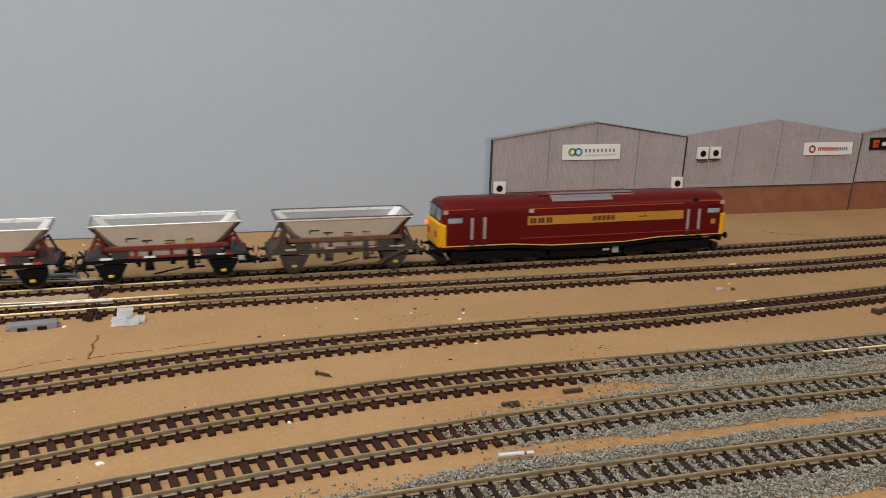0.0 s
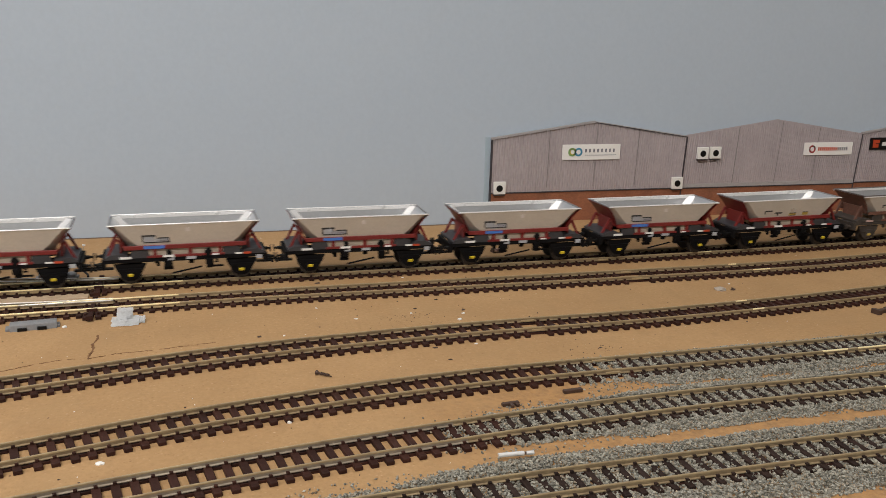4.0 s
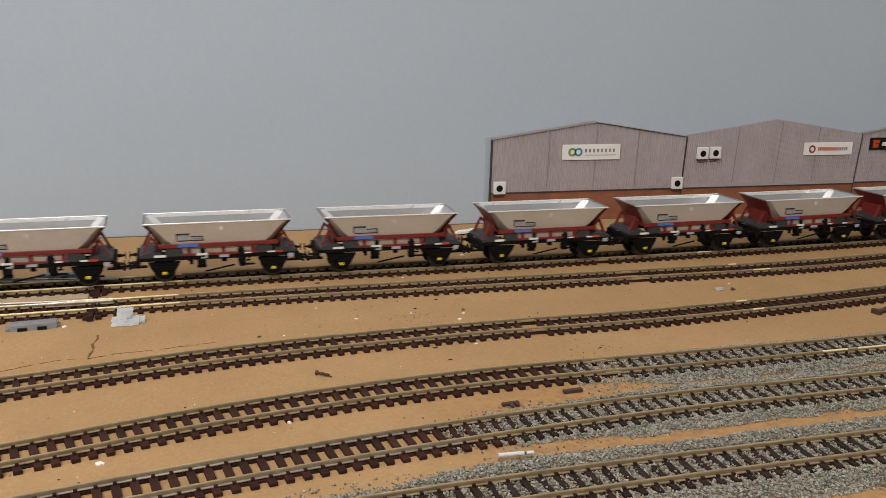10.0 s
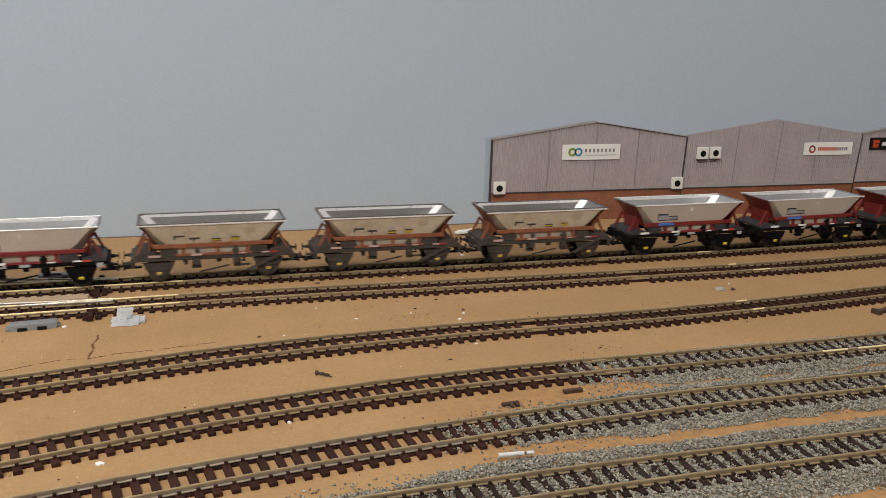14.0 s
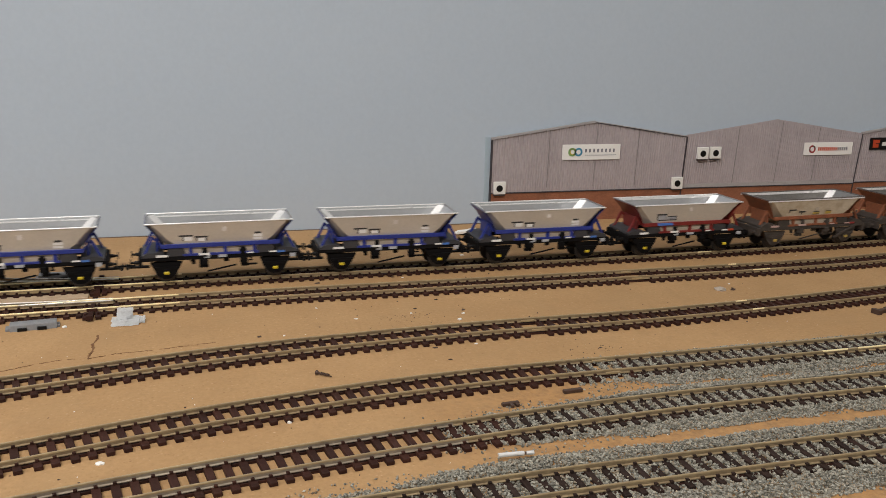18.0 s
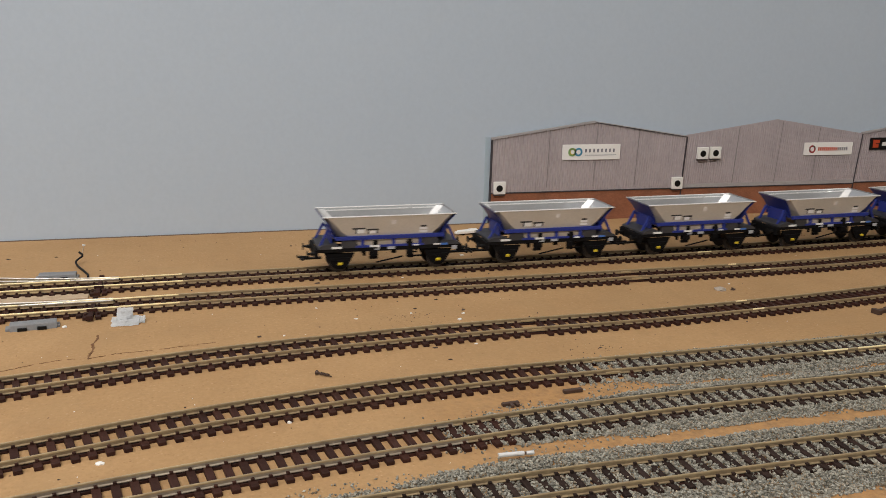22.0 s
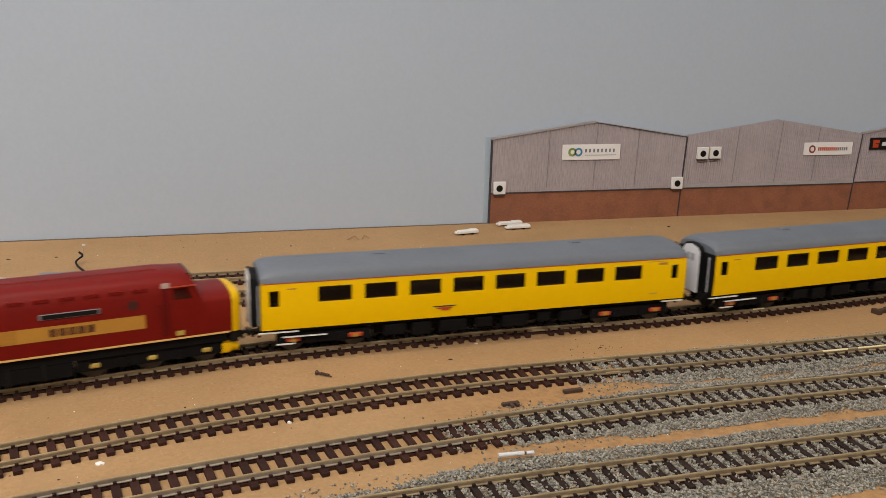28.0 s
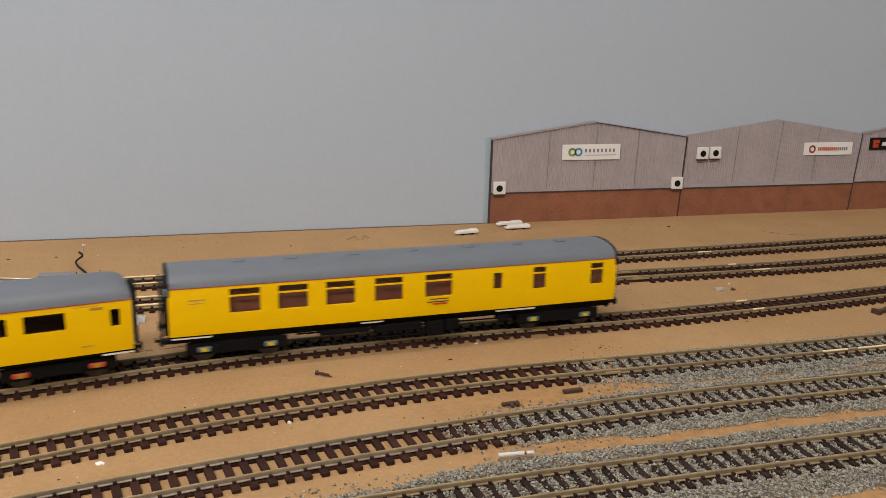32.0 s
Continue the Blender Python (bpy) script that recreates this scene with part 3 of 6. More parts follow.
def track(key, label, phase, x_near, x_far, gaps=(), grey_from=None, clean=(), head=None):
    """Two rails on a row of sleepers. x_near to x_far: the stretch with loose sleepers. gaps: (x, half width) where a sleeper is left out."""
    cv = CURVES[key]
    t = thing("railway_track", pose(0, 0, 0), label, "railway track", "model railway tracks")
    s0, s1 = cv.s[0] + 0.02, cv.s[-1] - 0.02
    sa, sb = np.interp(x_near - 0.06, cv.x, cv.s), np.interp(x_far + 0.06, cv.x, cv.s)
    for side in (-1, 1):
        off = side * 0.0087
        web = part("rail", sweep(cv, s0, sa, off, WEB, 0.03), RAILWEB, t)
        part("railhead", sweep(cv, s0, sa, off, HEAD, 0.03), RAIL, web)
        web = part("rail", sweep(cv, sb, s1, off, WEB, 0.03), RAILWEB, t)
        part("railhead", sweep(cv, sb, s1, off, HEAD, 0.03), RAIL, web)
        ends = {float(np.interp(x, cv.x, cv.s)) for p, q, k in clean if k in (0, side) for x in (p, q)} | {sa, sb}
        if head:
            ends.add(float(np.interp(0.11, cv.x, cv.s)))
        cuts = sorted(ends)
        for a, b in zip(cuts, cuts[1:]):
            mx = np.interp((a + b) / 2, cv.s, cv.x)
            polished = any(p < mx < q and k in (0, side) for p, q, k in clean)
            steel = head and mx < 0.11
            web = part("rail", sweep(cv, a, b, off, WEB), RAILSIDE if polished and b - a > 0.05 else head if steel else RAILWEB, t, "grey steel rail length" if steel else "")
            part("railhead", sweep(cv, a, b, off, HEAD), RAILGLINT if polished else RAIL, web, "polished railhead" if polished else "")
        part("tie_strip", sweep(cv, sa, sb, off, [(-1.3, 0.02), (-1.3, 1.15), (1.3, 1.15), (1.3, 0.02)]), SLEEPER, t, "dark plastic strip under the rail")
    start = np.interp(phase, cv.x, cv.s)
    k0, k1 = int((s0 - start) / PITCH) + 1, int((s1 - start) / PITCH)
    rest = bmesh.new()
    rnd = random.Random(key)
    for k in range(k0, k1):
        s = start + k * PITCH
        x, y = cv.at(s)
        if any(abs(x - g) < w for g, w in gaps):
            continue
        a = math.degrees(cv.heading(s))
        if x_near <= x <= x_far:
            o = new("sleeper", SLEEPER_GREY_MESH if grey_from is not None and x > grey_from else SLEEPER_MESH)
            o.parent = t
            o.matrix_basis = pose(x + rnd.gauss(0, 0.00012), y, 0.0, 0, 0, a + rnd.gauss(0, 0.5))
        else:
            m = pose(x / MM, y / MM, 0.95, 0, 0, a) @ Matrix.Diagonal((3.1, 30, 1.9, 1))
            cube_fast(rest, m)
    run = part("sleeper_run", rest, SLEEPER, t)
    tagged(run, kind="stuff")
    return t


def cube_fast(bm, m):
    v = [bm.verts.new(m @ Vector((x, y, z))) for z in (-0.5, 0.5) for y in (-0.5, 0.5) for x in (-0.5, 0.5)]
    for q in ((0, 2, 3, 1), (4, 5, 7, 6), (0, 1, 5, 4), (2, 6, 7, 3), (0, 4, 6, 2), (1, 3, 7, 5)):
        bm.faces.new([v[i] for i in q])


TRACKS = {
    "A": track("A", "model track with brown sleepers beside the wall", 0.0229, -0.16, 0.70, gaps=[(0.3075, 0.004)], clean=[(-0.16, -0.008, 0), (0.392, 0.405, -1)]),
    "B": track("B", "model track with brown sleepers second from the wall", 0.0228, -0.16, 0.66, gaps=[(0.3085, 0.0065)], clean=[(-0.16, -0.010, 0), (0.405, 0.42, -1), (0.395, 0.402, 1)]),
    "C": track("C", "curving model track with brown sleepers on bare board", -0.0857, -0.14, 0.56, gaps=[(0.1955, 0.0062)], clean=[(0.345, 0.354, 1), (0.345, 0.354, -1)]),
    "D": track("D", "model track with brown sleepers running into grey ballast", -0.0741, -0.12, 0.47, gaps=[(0.209, 0.0062)], grey_from=0.225, clean=[(0.338, 0.355, -1), (0.362, 0.46, -1)]),
    "E": track("E", "model track with dark sleepers partly in grey ballast", 0.0101, -0.10, 0.43, grey_from=0.13, head=STEELRAIL, clean=[(0.335, 0.40, -1)]),
    "F": track("F", "model track with dark sleepers bedded in grey ballast", 0.0101, -0.02, 0.36, grey_from=-1),
}


# ---- fittings on the warehouses ----
for x, z in ((273.0, 33.5), (455.0, 33.8), (478.8, 62.5), (492.6, 62.8)):
    fan_unit(x, z)
def strokes(x0, step, count, z0, z1, fill):
    """A row of plain upright bars in place of small print."""
    return bars(*[(x0 + k * step, x0 + (k + fill) * step, z0, z1) for k in range(count)])


sign(332.6, 391.6, 58.0, 72.5, SIGNWHITE, "white sign board with interlocked coloured rings and grey bars", [
    ("ring_mark", LOGOGREEN, ring(-19.8, 0.2, 4.0, 1.7)), ("ring_mark", LOGOYELLOW, ring(-19.0, 0.6, 3.2, 0.7)), ("ring_mark", LOGOBLUE, ring(-13.4, 0.2, 4.0, 1.7)),
    ("lettering", PRINTGREY, strokes(-6.6, 4.1, 8, -0.2, 3.0, 0.34)),
    ("lettering", LIGHTGREY, strokes(-6.6, 1.9, 17, -3.2, -2.5, 0.7))])
sign(593.0, 651.0, 58.4, 71.2, SIGNWHITE, "white sign board with a red swirl mark and red bars", [
    ("swirl_mark", PRINTRED, ring(-19.4, -0.2, 3.9, 1.5)), ("swirl_mark", SIGNWHITE, bars((-24.0, -20.2, -1.4, 1.2), (-19.0, -15.0, 1.2, 3.0))),
    ("lettering", ORANGE, strokes(-12.4, 2.35, 10, -1.9, 1.5, 0.66)), ("lettering", PRINTGREY, strokes(11.4, 2.5, 5, -1.9, 1.5, 0.5))])
sign(671.0, 727.0, 62.8, 75.4, BLACK, "black sign board with an orange block mark and white bars", [
    ("block_mark", ORANGE, bars((-24.5, -21, -4, 4), (-21, -16.5, 0.6, 4), (-21, -17.5, -4, -0.4))), ("lettering", SIGNWHITE, bars((-13, 20, -2.2, 1.6)))])


# ---- ballast: loose grey chippings round the three nearest tracks ----
def hump(x, a, b):
    return min(1.0, max(0.0, (x - a) / (b - a)))


def ballast(key, x0, x1, near, far, full_from, count, label):
    """Chippings scattered along a track from x0, thickening until full_from; near, far: how wide it spreads, in millimetres."""
    cv = CURVES[key]
    rng = np.random.default_rng(len(key) + int(1000 * x1) + count)
    base = np.array([(1, 0, 0), (-1, 0, 0), (0, 1, 0), (0, -1, 0), (0, 0, 1), (0, 0, -1)], float)
    tri = [(0, 2, 4), (2, 1, 4), (1, 3, 4), (3, 0, 4), (2, 0, 5), (1, 2, 5), (3, 1, 5), (0, 3, 5)]
    verts, faces = [], []
    made = tries = 0
    while made < count and tries < count * 4:
        tries += 1
        x = rng.uniform(x0, x1)
        grow = hump(x, x0, full_from + 0.07)
        lo, hi = 14.0 + (near - 14.0) * grow, 14.0 + (far - 14.0) * grow
        off = rng.uniform(-near, far)
        edge = min((off + lo) / 6.0, (hi - off) / 6.0)
        nz = noise.noise(Vector((x * 45, off * 0.06, 3.7))) * 0.75 + noise.noise(Vector((x * 140, off * 0.2, 1.2))) * 0.35
        if rng.random() > hump(x, x0, full_from) * 1.2 + 0.02 or (edge + nz < rng.random() * 0.6 - 0.05 and rng.random() > 0.035):
            continue
        s = float(np.interp(x, cv.x, cv.s))
        p = cv.side(s, off * MM)
        under = abs(abs(off) - 8.7) < 1.2
        ph = ((s - PHASE[key]) / PITCH) % 1.0
        on_sleeper = (ph < 0.26 or ph > 0.74) and abs(off) < 14.8
        if on_sleeper and rng.random() > 0.025:
            continue
        size = rng.uniform(0.36, 0.92) * (0.75 if under else 1.0)
        z = (2.1 if on_sleeper else rng.uniform(0.05, 1.75) * min(1.0, max(0.2, edge)) * (0.5 if 9.5 < abs(off) < 15.5 else 1.0)) + size * 0.3
        q = Euler(rng.uniform(0, 6.3, 3)).to_matrix()
        pts = (base * rng.uniform(0.55, 1.25, (6, 1)) * size) @ np.array(q) * np.array((1, 1, 0.85)) + (p[0] / MM, p[1] / MM, z)
        k = len(verts)
        verts.extend((pts * MM).tolist())
        faces.extend([(a + k, b + k, c + k) for a, b, c in tri])
        made += 1
    me = bpy.data.meshes.new("ballast")
    me.from_pydata(verts, [], faces)
    me.materials.append(CHIPPINGS)
    return tagged(new("ballast", me), label, "ballast", kind="stuff")


def chippings_material():
    m = material("mixed_grey_chippings", (0.315, 0.305, 0.262), (0.23, 0.222, 0.19), rough=0.9, fine=1500, coarse=300, spec=0.3)
    n, l = m.node_tree.nodes, m.node_tree.links
    b = n["Principled BSDF"]
    src = b.inputs["Base Color"].links[0].from_socket
    geo, mr, hs = n.new("ShaderNodeNewGeometry"), n.new("ShaderNodeMapRange"), n.new("ShaderNodeHueSaturation")
    mr.inputs["To Min"].default_value, mr.inputs["To Max"].default_value = 0.42, 1.42
    l.new(geo.outputs["Random Per Island"], mr.inputs["Value"]), l.new(mr.outputs[0], hs.inputs["Value"]), l.new(src, hs.inputs["Color"])
    # some stones are brownish
    frac, pick, warm = n.new("ShaderNodeMath"), n.new("ShaderNodeMapRange"), n.new("ShaderNodeMix")
    frac.operation, warm.data_type, warm.blend_type = "PINGPONG", "RGBA", "MULTIPLY"
    frac.inputs[1].default_value = 0.07
    pick.inputs["From Min"].default_value, pick.inputs["From Max"].default_value = 0.05, 0.07
    warm.inputs["B"].default_value = (1.0, 0.82, 0.66, 1)
    l.new(geo.outputs["Random Per Island"], frac.inputs[0]), l.new(frac.outputs[0], pick.inputs["Value"])
    l.new(pick.outputs[0], warm.inputs["Factor"]), l.new(hs.outputs[0], warm.inputs["A"])
    l.new(warm.outputs["Result"], b.inputs["Base Color"])
    return m


CHIPPINGS = chippings_material()
PHASE = {k: float(np.interp({"D": -0.0741, "E": 0.0101, "F": 0.0101}[k], CURVES[k].x, CURVES[k].s)) for k in "DEF"}
ballast("D", 0.183, 0.56, 27.5, 20, 0.205, 36000, "loose grey chippings along the curving siding")
ballast("E", 0.098, 0.52, 25.5, 24, 0.140, 42000, "loose grey chippings between the sleepers of the siding")
ballast("F", 0.005, 0.46, 32, 27.5, 0.055, 46000, "deep grey chippings round the front track")


# ---- point blades, tie bars and motors at the turnout end ----
def turnout(key, label, x_tie, diverge):
    cv = CURVES[key]
    t = thing("turnout", pose(0, 0, 0), label, "turnout", "turnouts")
    s1 = float(np.interp(x_tie + 0.012, cv.x, cv.s))
    for name, base, k in (("stock_rail", 0.0087, 1.0), ("switch_rail", 0.0062, 0.72)):
        pts = []
        for i in range(16):
            s = s1 - i * 0.006
            pts.append(tuple(cv.side(s, base + (0.0016 if name == "stock_rail" else 0.0) + diverge * k * (i * 0.006) ** 1.6 * 3.0)))
        c2 = Curve(sorted(pts))
        web = part(name, sweep(c2, c2.s[0], c2.s[-1], 0.0, [(u * 0.7, v) for u, v in WEB], 0.004), RAILWEB, t)
        part("railhead", sweep(c2, c2.s[0], c2.s[-1], 0.0, HEAD, 0.004), RAILCLEAN, web, "polished railhead")
    st = float(np.interp(x_tie, cv.x, cv.s))
    for ds in (-0.0036, 0.0036):
        o = new("tie_sleeper", SLEEPER_MESH)
        o.parent = t
        x, y = cv.side(st + ds, -0.0055)
        o.matrix_basis = pose(x, y, 0.0003, 0, 0, math.degrees(cv.heading(st)))
    x, y = cv.side(st, 0)
    part("tie_bar", boxes((-1.3, 1.3, -21.5, 18.5, 1.0, 2.5), (-1.9, 1.9, -22.5, -19.0, 0.4, 3.2), (-1.6, 1.6, 17.5, 19.5, 0.6, 3.4)), SLEEPER, t, "dark brown tie bar", place=pose(x, y, 0.0004))
    x, y = cv.side(st, -0.0087)
    part("rail_gap", boxes((-3.2, 3.2, -1.0, 0.9, 1.9, 4.3), bevel=0.3), SLEEPER, t, "dark insulating block on the rail", place=pose(x, y, 0.0))
    x, y = cv.side(float(np.interp(x_tie + 0.0105, cv.x, cv.s)), 0.0094)
    part("rail_joiner", boxes((-2.4, 2.4, -1.3, 1.3, 1.9, 4.0), bevel=0.3), BLACK, t, "dark rail joiner", place=pose(x, y, 0.0))
    return t


turnout("A", "bright-railed turnout with dark tie bar beside the wall", -0.0615, 0.30)
turnout("B", "bright-railed turnout with dark tie bar", -0.0615, 0.12)


def joiner(key, x):
    cv = CURVES[key]
    s = float(np.interp(x, cv.x, cv.s))
    for side in (-1, 1):
        p = cv.side(s, side * 0.0087)
        part("rail_joiner", boxes((-4.2, 4.2, -1.15, 1.15, 1.9, 3.3), bevel=0.25), RAIL, TRACKS[key], "metal rail joiner", place=pose(p[0], p[1], 0, 0, 0, math.degrees(cv.heading(s))))


for key, x in (("A", 0.3075), ("B", 0.3085), ("C", 0.1955), ("D", 0.2090)):
    joiner(key, x)


def torn_card():
    bm = bmesh.new()
    rnd = random.Random(4)
    top = [(-175 + k * 6, 603.5 + rnd.uniform(-0.3, 0.3)) for k in range(19)]
    low = [(-175 + k * 6, 591.5 + rnd.uniform(-1.8, 1.5)) for k in range(19)]
    prism(bm, low + top[::-1], "z", 0.05, 0.9)
    return tagged(part("card_strip", bm, PALECARD), "torn pale card strip packed beside the turnout", "card strip")


PALECARD = material("pale_torn_card", (0.50, 0.38, 0.26), (0.40, 0.29, 0.19), rough=0.9, fine=500, coarse=120, bump=0.4)
torn_card()


def clip(x, y, rz):
    bm = boxes((-4.5, 4.5, -0.5, 0.5, 0, 1.0), (-4.5, 4.5, 5.5, 6.5, 0, 1.0), (-4.5, -3.5, 0.4, 5.6, 0, 3.0), (3.5, 4.5, 0.4, 5.6, 0, 3.0))
    c = tagged(part("track_clip", bm, BROWNBIT, place=pose(x, y, 0, 0, 0, rz)), "small dark open clip with pale inside lying behind the track", "clip")
    part("liner", boxes((-3.4, 3.4, 4.6, 5.4, 0.1, 2.4)), PINKGREY, c, "pale inner face")
    return c


clip(0.2372, 0.6585, 5)


def point_motor(x, y, rz, w):
    m = thing("point_motor", pose(x, y, 0, 0, 0, rz), "grey plastic point motor casing on the board", "point motor", "point motors")
    bm = bmesh.new()
    prism(bm, [(-4.5, 0), (4.5, 0), (3.8, 3.2), (2.6, 4.0), (-2.6, 4.0), (-3.8, 3.2)], "x", -w / 2, w / 2)
    part("casing", bm, PIPEGREY, m)
    for a, b in ((-w / 2 - 2.5, -w / 2 + 0.3), (w / 2 - 0.3, w / 2 + 1.5)):
        part("lug", boxes((a, b, -3, 3, 0, 1.6), bevel=0.2), PIPEGREY, m)
    for a in (-w / 2 + 4, 2):
        part("clip", boxes((a, a + 5, -5.6, -4.2, 0, 2), bevel=0.2), BLACK, m, "dark fixing clip")


point_motor(-0.0912, 0.6470, -2, 24)
point_motor(-0.0915, 0.5400, 6, 25)


# ---- small things lying on the board ----
def wire(points, radius, label):
    bm = bmesh.new()
    pts = [Vector(p) for p in points]
    dense = []
    for i in range(len(pts) - 1):
        a, b, c, d = pts[max(0, i - 1)], pts[i], pts[i + 1], pts[min(len(pts) - 1, i + 2)]
        for k in range(6):
            u = k / 6
            dense.append(0.5 * ((2 * b) + (c - a) * u + (2 * a - 5 * b + 4 * c - d) * u * u + (3 * b - a - 3 * c + d) * u**3))
    dense.append(pts[-1])
    for a, b in zip(dense, dense[1:]):
        tube(bm, a, b + (b - a) * 0.1, radius, 6)
    return tagged(part("wire", bm, BLACK), label, "wire")


wire([(-81.5, 690, 7.6), (-79.0, 687, 5.6), (-82.8, 682, 3.0), (-81.5, 675, 1.2), (-77, 664, 0.8), (-72.5, 651, 0.8), (-71.5, 645, 0.8)], 0.8, "short curled black wire end rising from the board")


def lump(name, x, y, z, sx, sy, sz, mat, seed, label, category, detail=2, rough=0.35):
    bm = bmesh.new()
    bmesh.ops.create_icosphere(bm, subdivisions=detail, radius=1.0)
    for v in bm.verts:
        d = 1 + rough * noise.noise(v.co * 1.7 + Vector((seed, 0, 0))) + rough * 0.6 * noise.noise(v.co * 4.1 + Vector((0, seed, 0)))
        v.co = Vector((v.co.x * sx * d, v.co.y * sy * d, max(-0.2, v.co.z * d) * sz))
    return tagged(part(name, bm, mat, place=pose(x, y, z)), label, category)


def tissue():
    t = thing("tape_scrap", pose(-0.0410, 0.5375, 0.0), "crumpled white paper tape scrap stuck on the board", "scrap")

    def flap(name, x0, x1, y0, y1, z0, z1, seed):
        # a folded sheet that rises from z0 in front to z1 behind, with dented edges
        bm = bmesh.new()
        n, grid = 10, {}
        for i in range(n + 1):
            for j in range(n + 1):
                u, v = i / n, j / n
                x = x0 + (x1 - x0) * u + 0.9 * noise.noise(Vector((u * 3 + seed, v * 5, 1)))
                y = y0 + (y1 - y0) * v + 0.9 * noise.noise(Vector((u * 5, v * 3 + seed, 2)))
                z = z0 + (z1 - z0) * v ** 0.7 + 0.5 * noise.noise(Vector((u * 4, v * 4, seed)))
                grid[i, j] = bm.verts.new((x, y, max(0.3, z)))
        for i in range(n):
            for j in range(n):
                bm.faces.new([grid[k] for k in ((i, j), (i + 1, j), (i + 1, j + 1), (i, j + 1))])
        bmesh.ops.solidify(bm, geom=bm.faces[:], thickness=0.3)
        part(name, bm, PAPER, t)
    flap("fold", -7.5, 8.0, -6.0, 4.0, 0.4, 3.4, 1.0)
    flap("fold", -4.6, 4.6, 0.0, 8.0, 2.2, 7.4, 4.0)
    flap("fold", 7.0, 11.5, -2.0, 4.0, 0.4, 3.0, 7.0)


tissue()


def bench(x, y, rz, length, tilt=0.0):
    b = thing("plastic_bench", pose(x, y, 0, 0, tilt, rz), "small white plastic moulding with dark feet lying on the board", "moulding", "white mouldings")
    part("slab", boxes((-length / 2 + 2.0, length / 2, -3.0, 3.0, 1.3, 3.9), (-length / 2 - 0.6, -length / 2 + 2.4, -2.6, 2.6, 1.0, 3.0), (length * 0.1, length / 2 - 0.5, -2.4, 2.6, 3.7, 4.5), bevel=0.4), WHITE, b)
    f = part("foot", boxes((-1.2, 1.2, -2.6, 2.6, 0, 1.5), bevel=0.3), BLACK, b, "dark foot", place=pose(-length * 0.2 * MM, 0, 0))
    again(f, length * 0.22, 0, 0)


bench(0.2315, 0.7265, 9, 21)
bench(0.2810, 0.7535, 5, 24)
bench(0.2835, 0.7385, 2, 23)


def screw(x, y, rz, length):
    s = thing("screw", pose(x, y, 0.0013, 0, 0, rz), "rusty dark screw lying on the board", "screw")
    bm = bmesh.new()
    tube(bm, (0, 0, 0), (length, 0, -0.4), 0.6, 8, 0.3)
    for k in range(6):
        tube(bm, (1.5 + k * 0.9, 0, 0), (1.9 + k * 0.9, 0, 0), 0.8, 8)
    part("shank", bm, BROWNBIT, s)
    bm = bmesh.new()
    tube(bm, (-1.3, 0, 0), (0, 0, 0), 1.35, 10, 0.7)
    part("head", bm, BROWNBIT, s)


screw(0.0595, 0.4318, -42, 8.0)


def offcut(x, y, rz, rows, label):
    return tagged(part("sleeper_offcut", boxes(*rows, bevel=0.2), BROWNBIT, place=pose(x, y, 0, 0, 0, rz)), label, "offcut", "sleeper offcuts")


offcut(0.1797, 0.3815, 4, [(-5.2, 5.2, -1.2, 1.2, 0.2, 2.0)], "dark brown cut sleeper piece on the ballast edge")
offcut(0.1437, 0.3735, 4, [(-4.4, 4.4, -1.1, 1.1, 0.2, 1.9), (-1.0, 0.8, -3.4, 1.1, 0.2, 1.7), (2.0, 3.6, -3.0, 1.0, 0.2, 1.7)], "dark brown broken sleeper piece with pegs")
offcut(0.4385, 0.4600, 12, [(-9, 12, -1.6, 1.6, 0.0, 2.6), (-10.5, -7.5, -3.2, 3.2, 0.0, 3.2), (2, 5, -3.4, 3.4, 0, 2.4)], "dark brown loose track fitting on the board")


def rod():
    r = thing("metal_rod", pose(0.1265, 0.3195, 0.0034, 0, 0, -3), "short bright metal rod with a notch on the chippings", "rod")
    bm = bmesh.new()
    tube(bm, (-7.8, 0, 0), (3.4, 0, 0), 1.0, 10)
    part("bar", bm, STEEL, r)
    bm = bmesh.new()
    tube(bm, (4.4, 0, 0), (7.8, 0, 0), 0.9, 10)
    part("tip", bm, STEEL, r)
    bm = bmesh.new()
    tube(bm, (3.3, 0, 0), (4.5, 0, 0), 0.65, 8)
    part("neck", bm, BROWNBIT, r)


rod()
lump("glue_lump", 0.3578, 0.5282, 0.0003, 4.6, 4.0, 1.7, ROCK, 3.0, "pale grey dried glue lump on the board", "glue lump")
lump("dirt_lump", 0.3668, 0.5262, 0.0002, 1.8, 1.4, 1.3, BROWNBIT, 4.0, "dark brown dirt lump beside the dried glue", "dirt lump", 2, 0.8)
lump("plaster_crumb", 0.0386, 0.3780, 0.0002, 1.4, 1.3, 1.4, WHITE, 5.0, "white plaster crumb beside the track", "crumb", 1)
lump("plaster_crumb", -0.0745, 0.5370, 0.0002, 1.5, 1.3, 1.2, WHITE, 6.0, "white plaster crumb beside the point motor", "crumb", 1)
lump("plaster_crumb", -0.0405, 0.3560, 0.0002, 2.2, 1.4, 1.0, WHITE, 7.0, "white plaster crumb between the sleepers", "crumb", 1)
lump("plaster_crumb", 0.1575, 0.5030, 0.0002, 1.7, 1.2, 1.0, WHITE, 8.0, "pale crumb on the board", "crumb", 1)


def chips(rows, name, mat, label, category, group):
    for i, (x, y, sx, sy, sz) in enumerate(rows):
        tagged(lump(name, x, y, 0.0001, sx * 0.55, sy * 0.6, sz * 0.6, mat, 20.0 + i * 1.7, label, category, 2, 0.9), group=group)


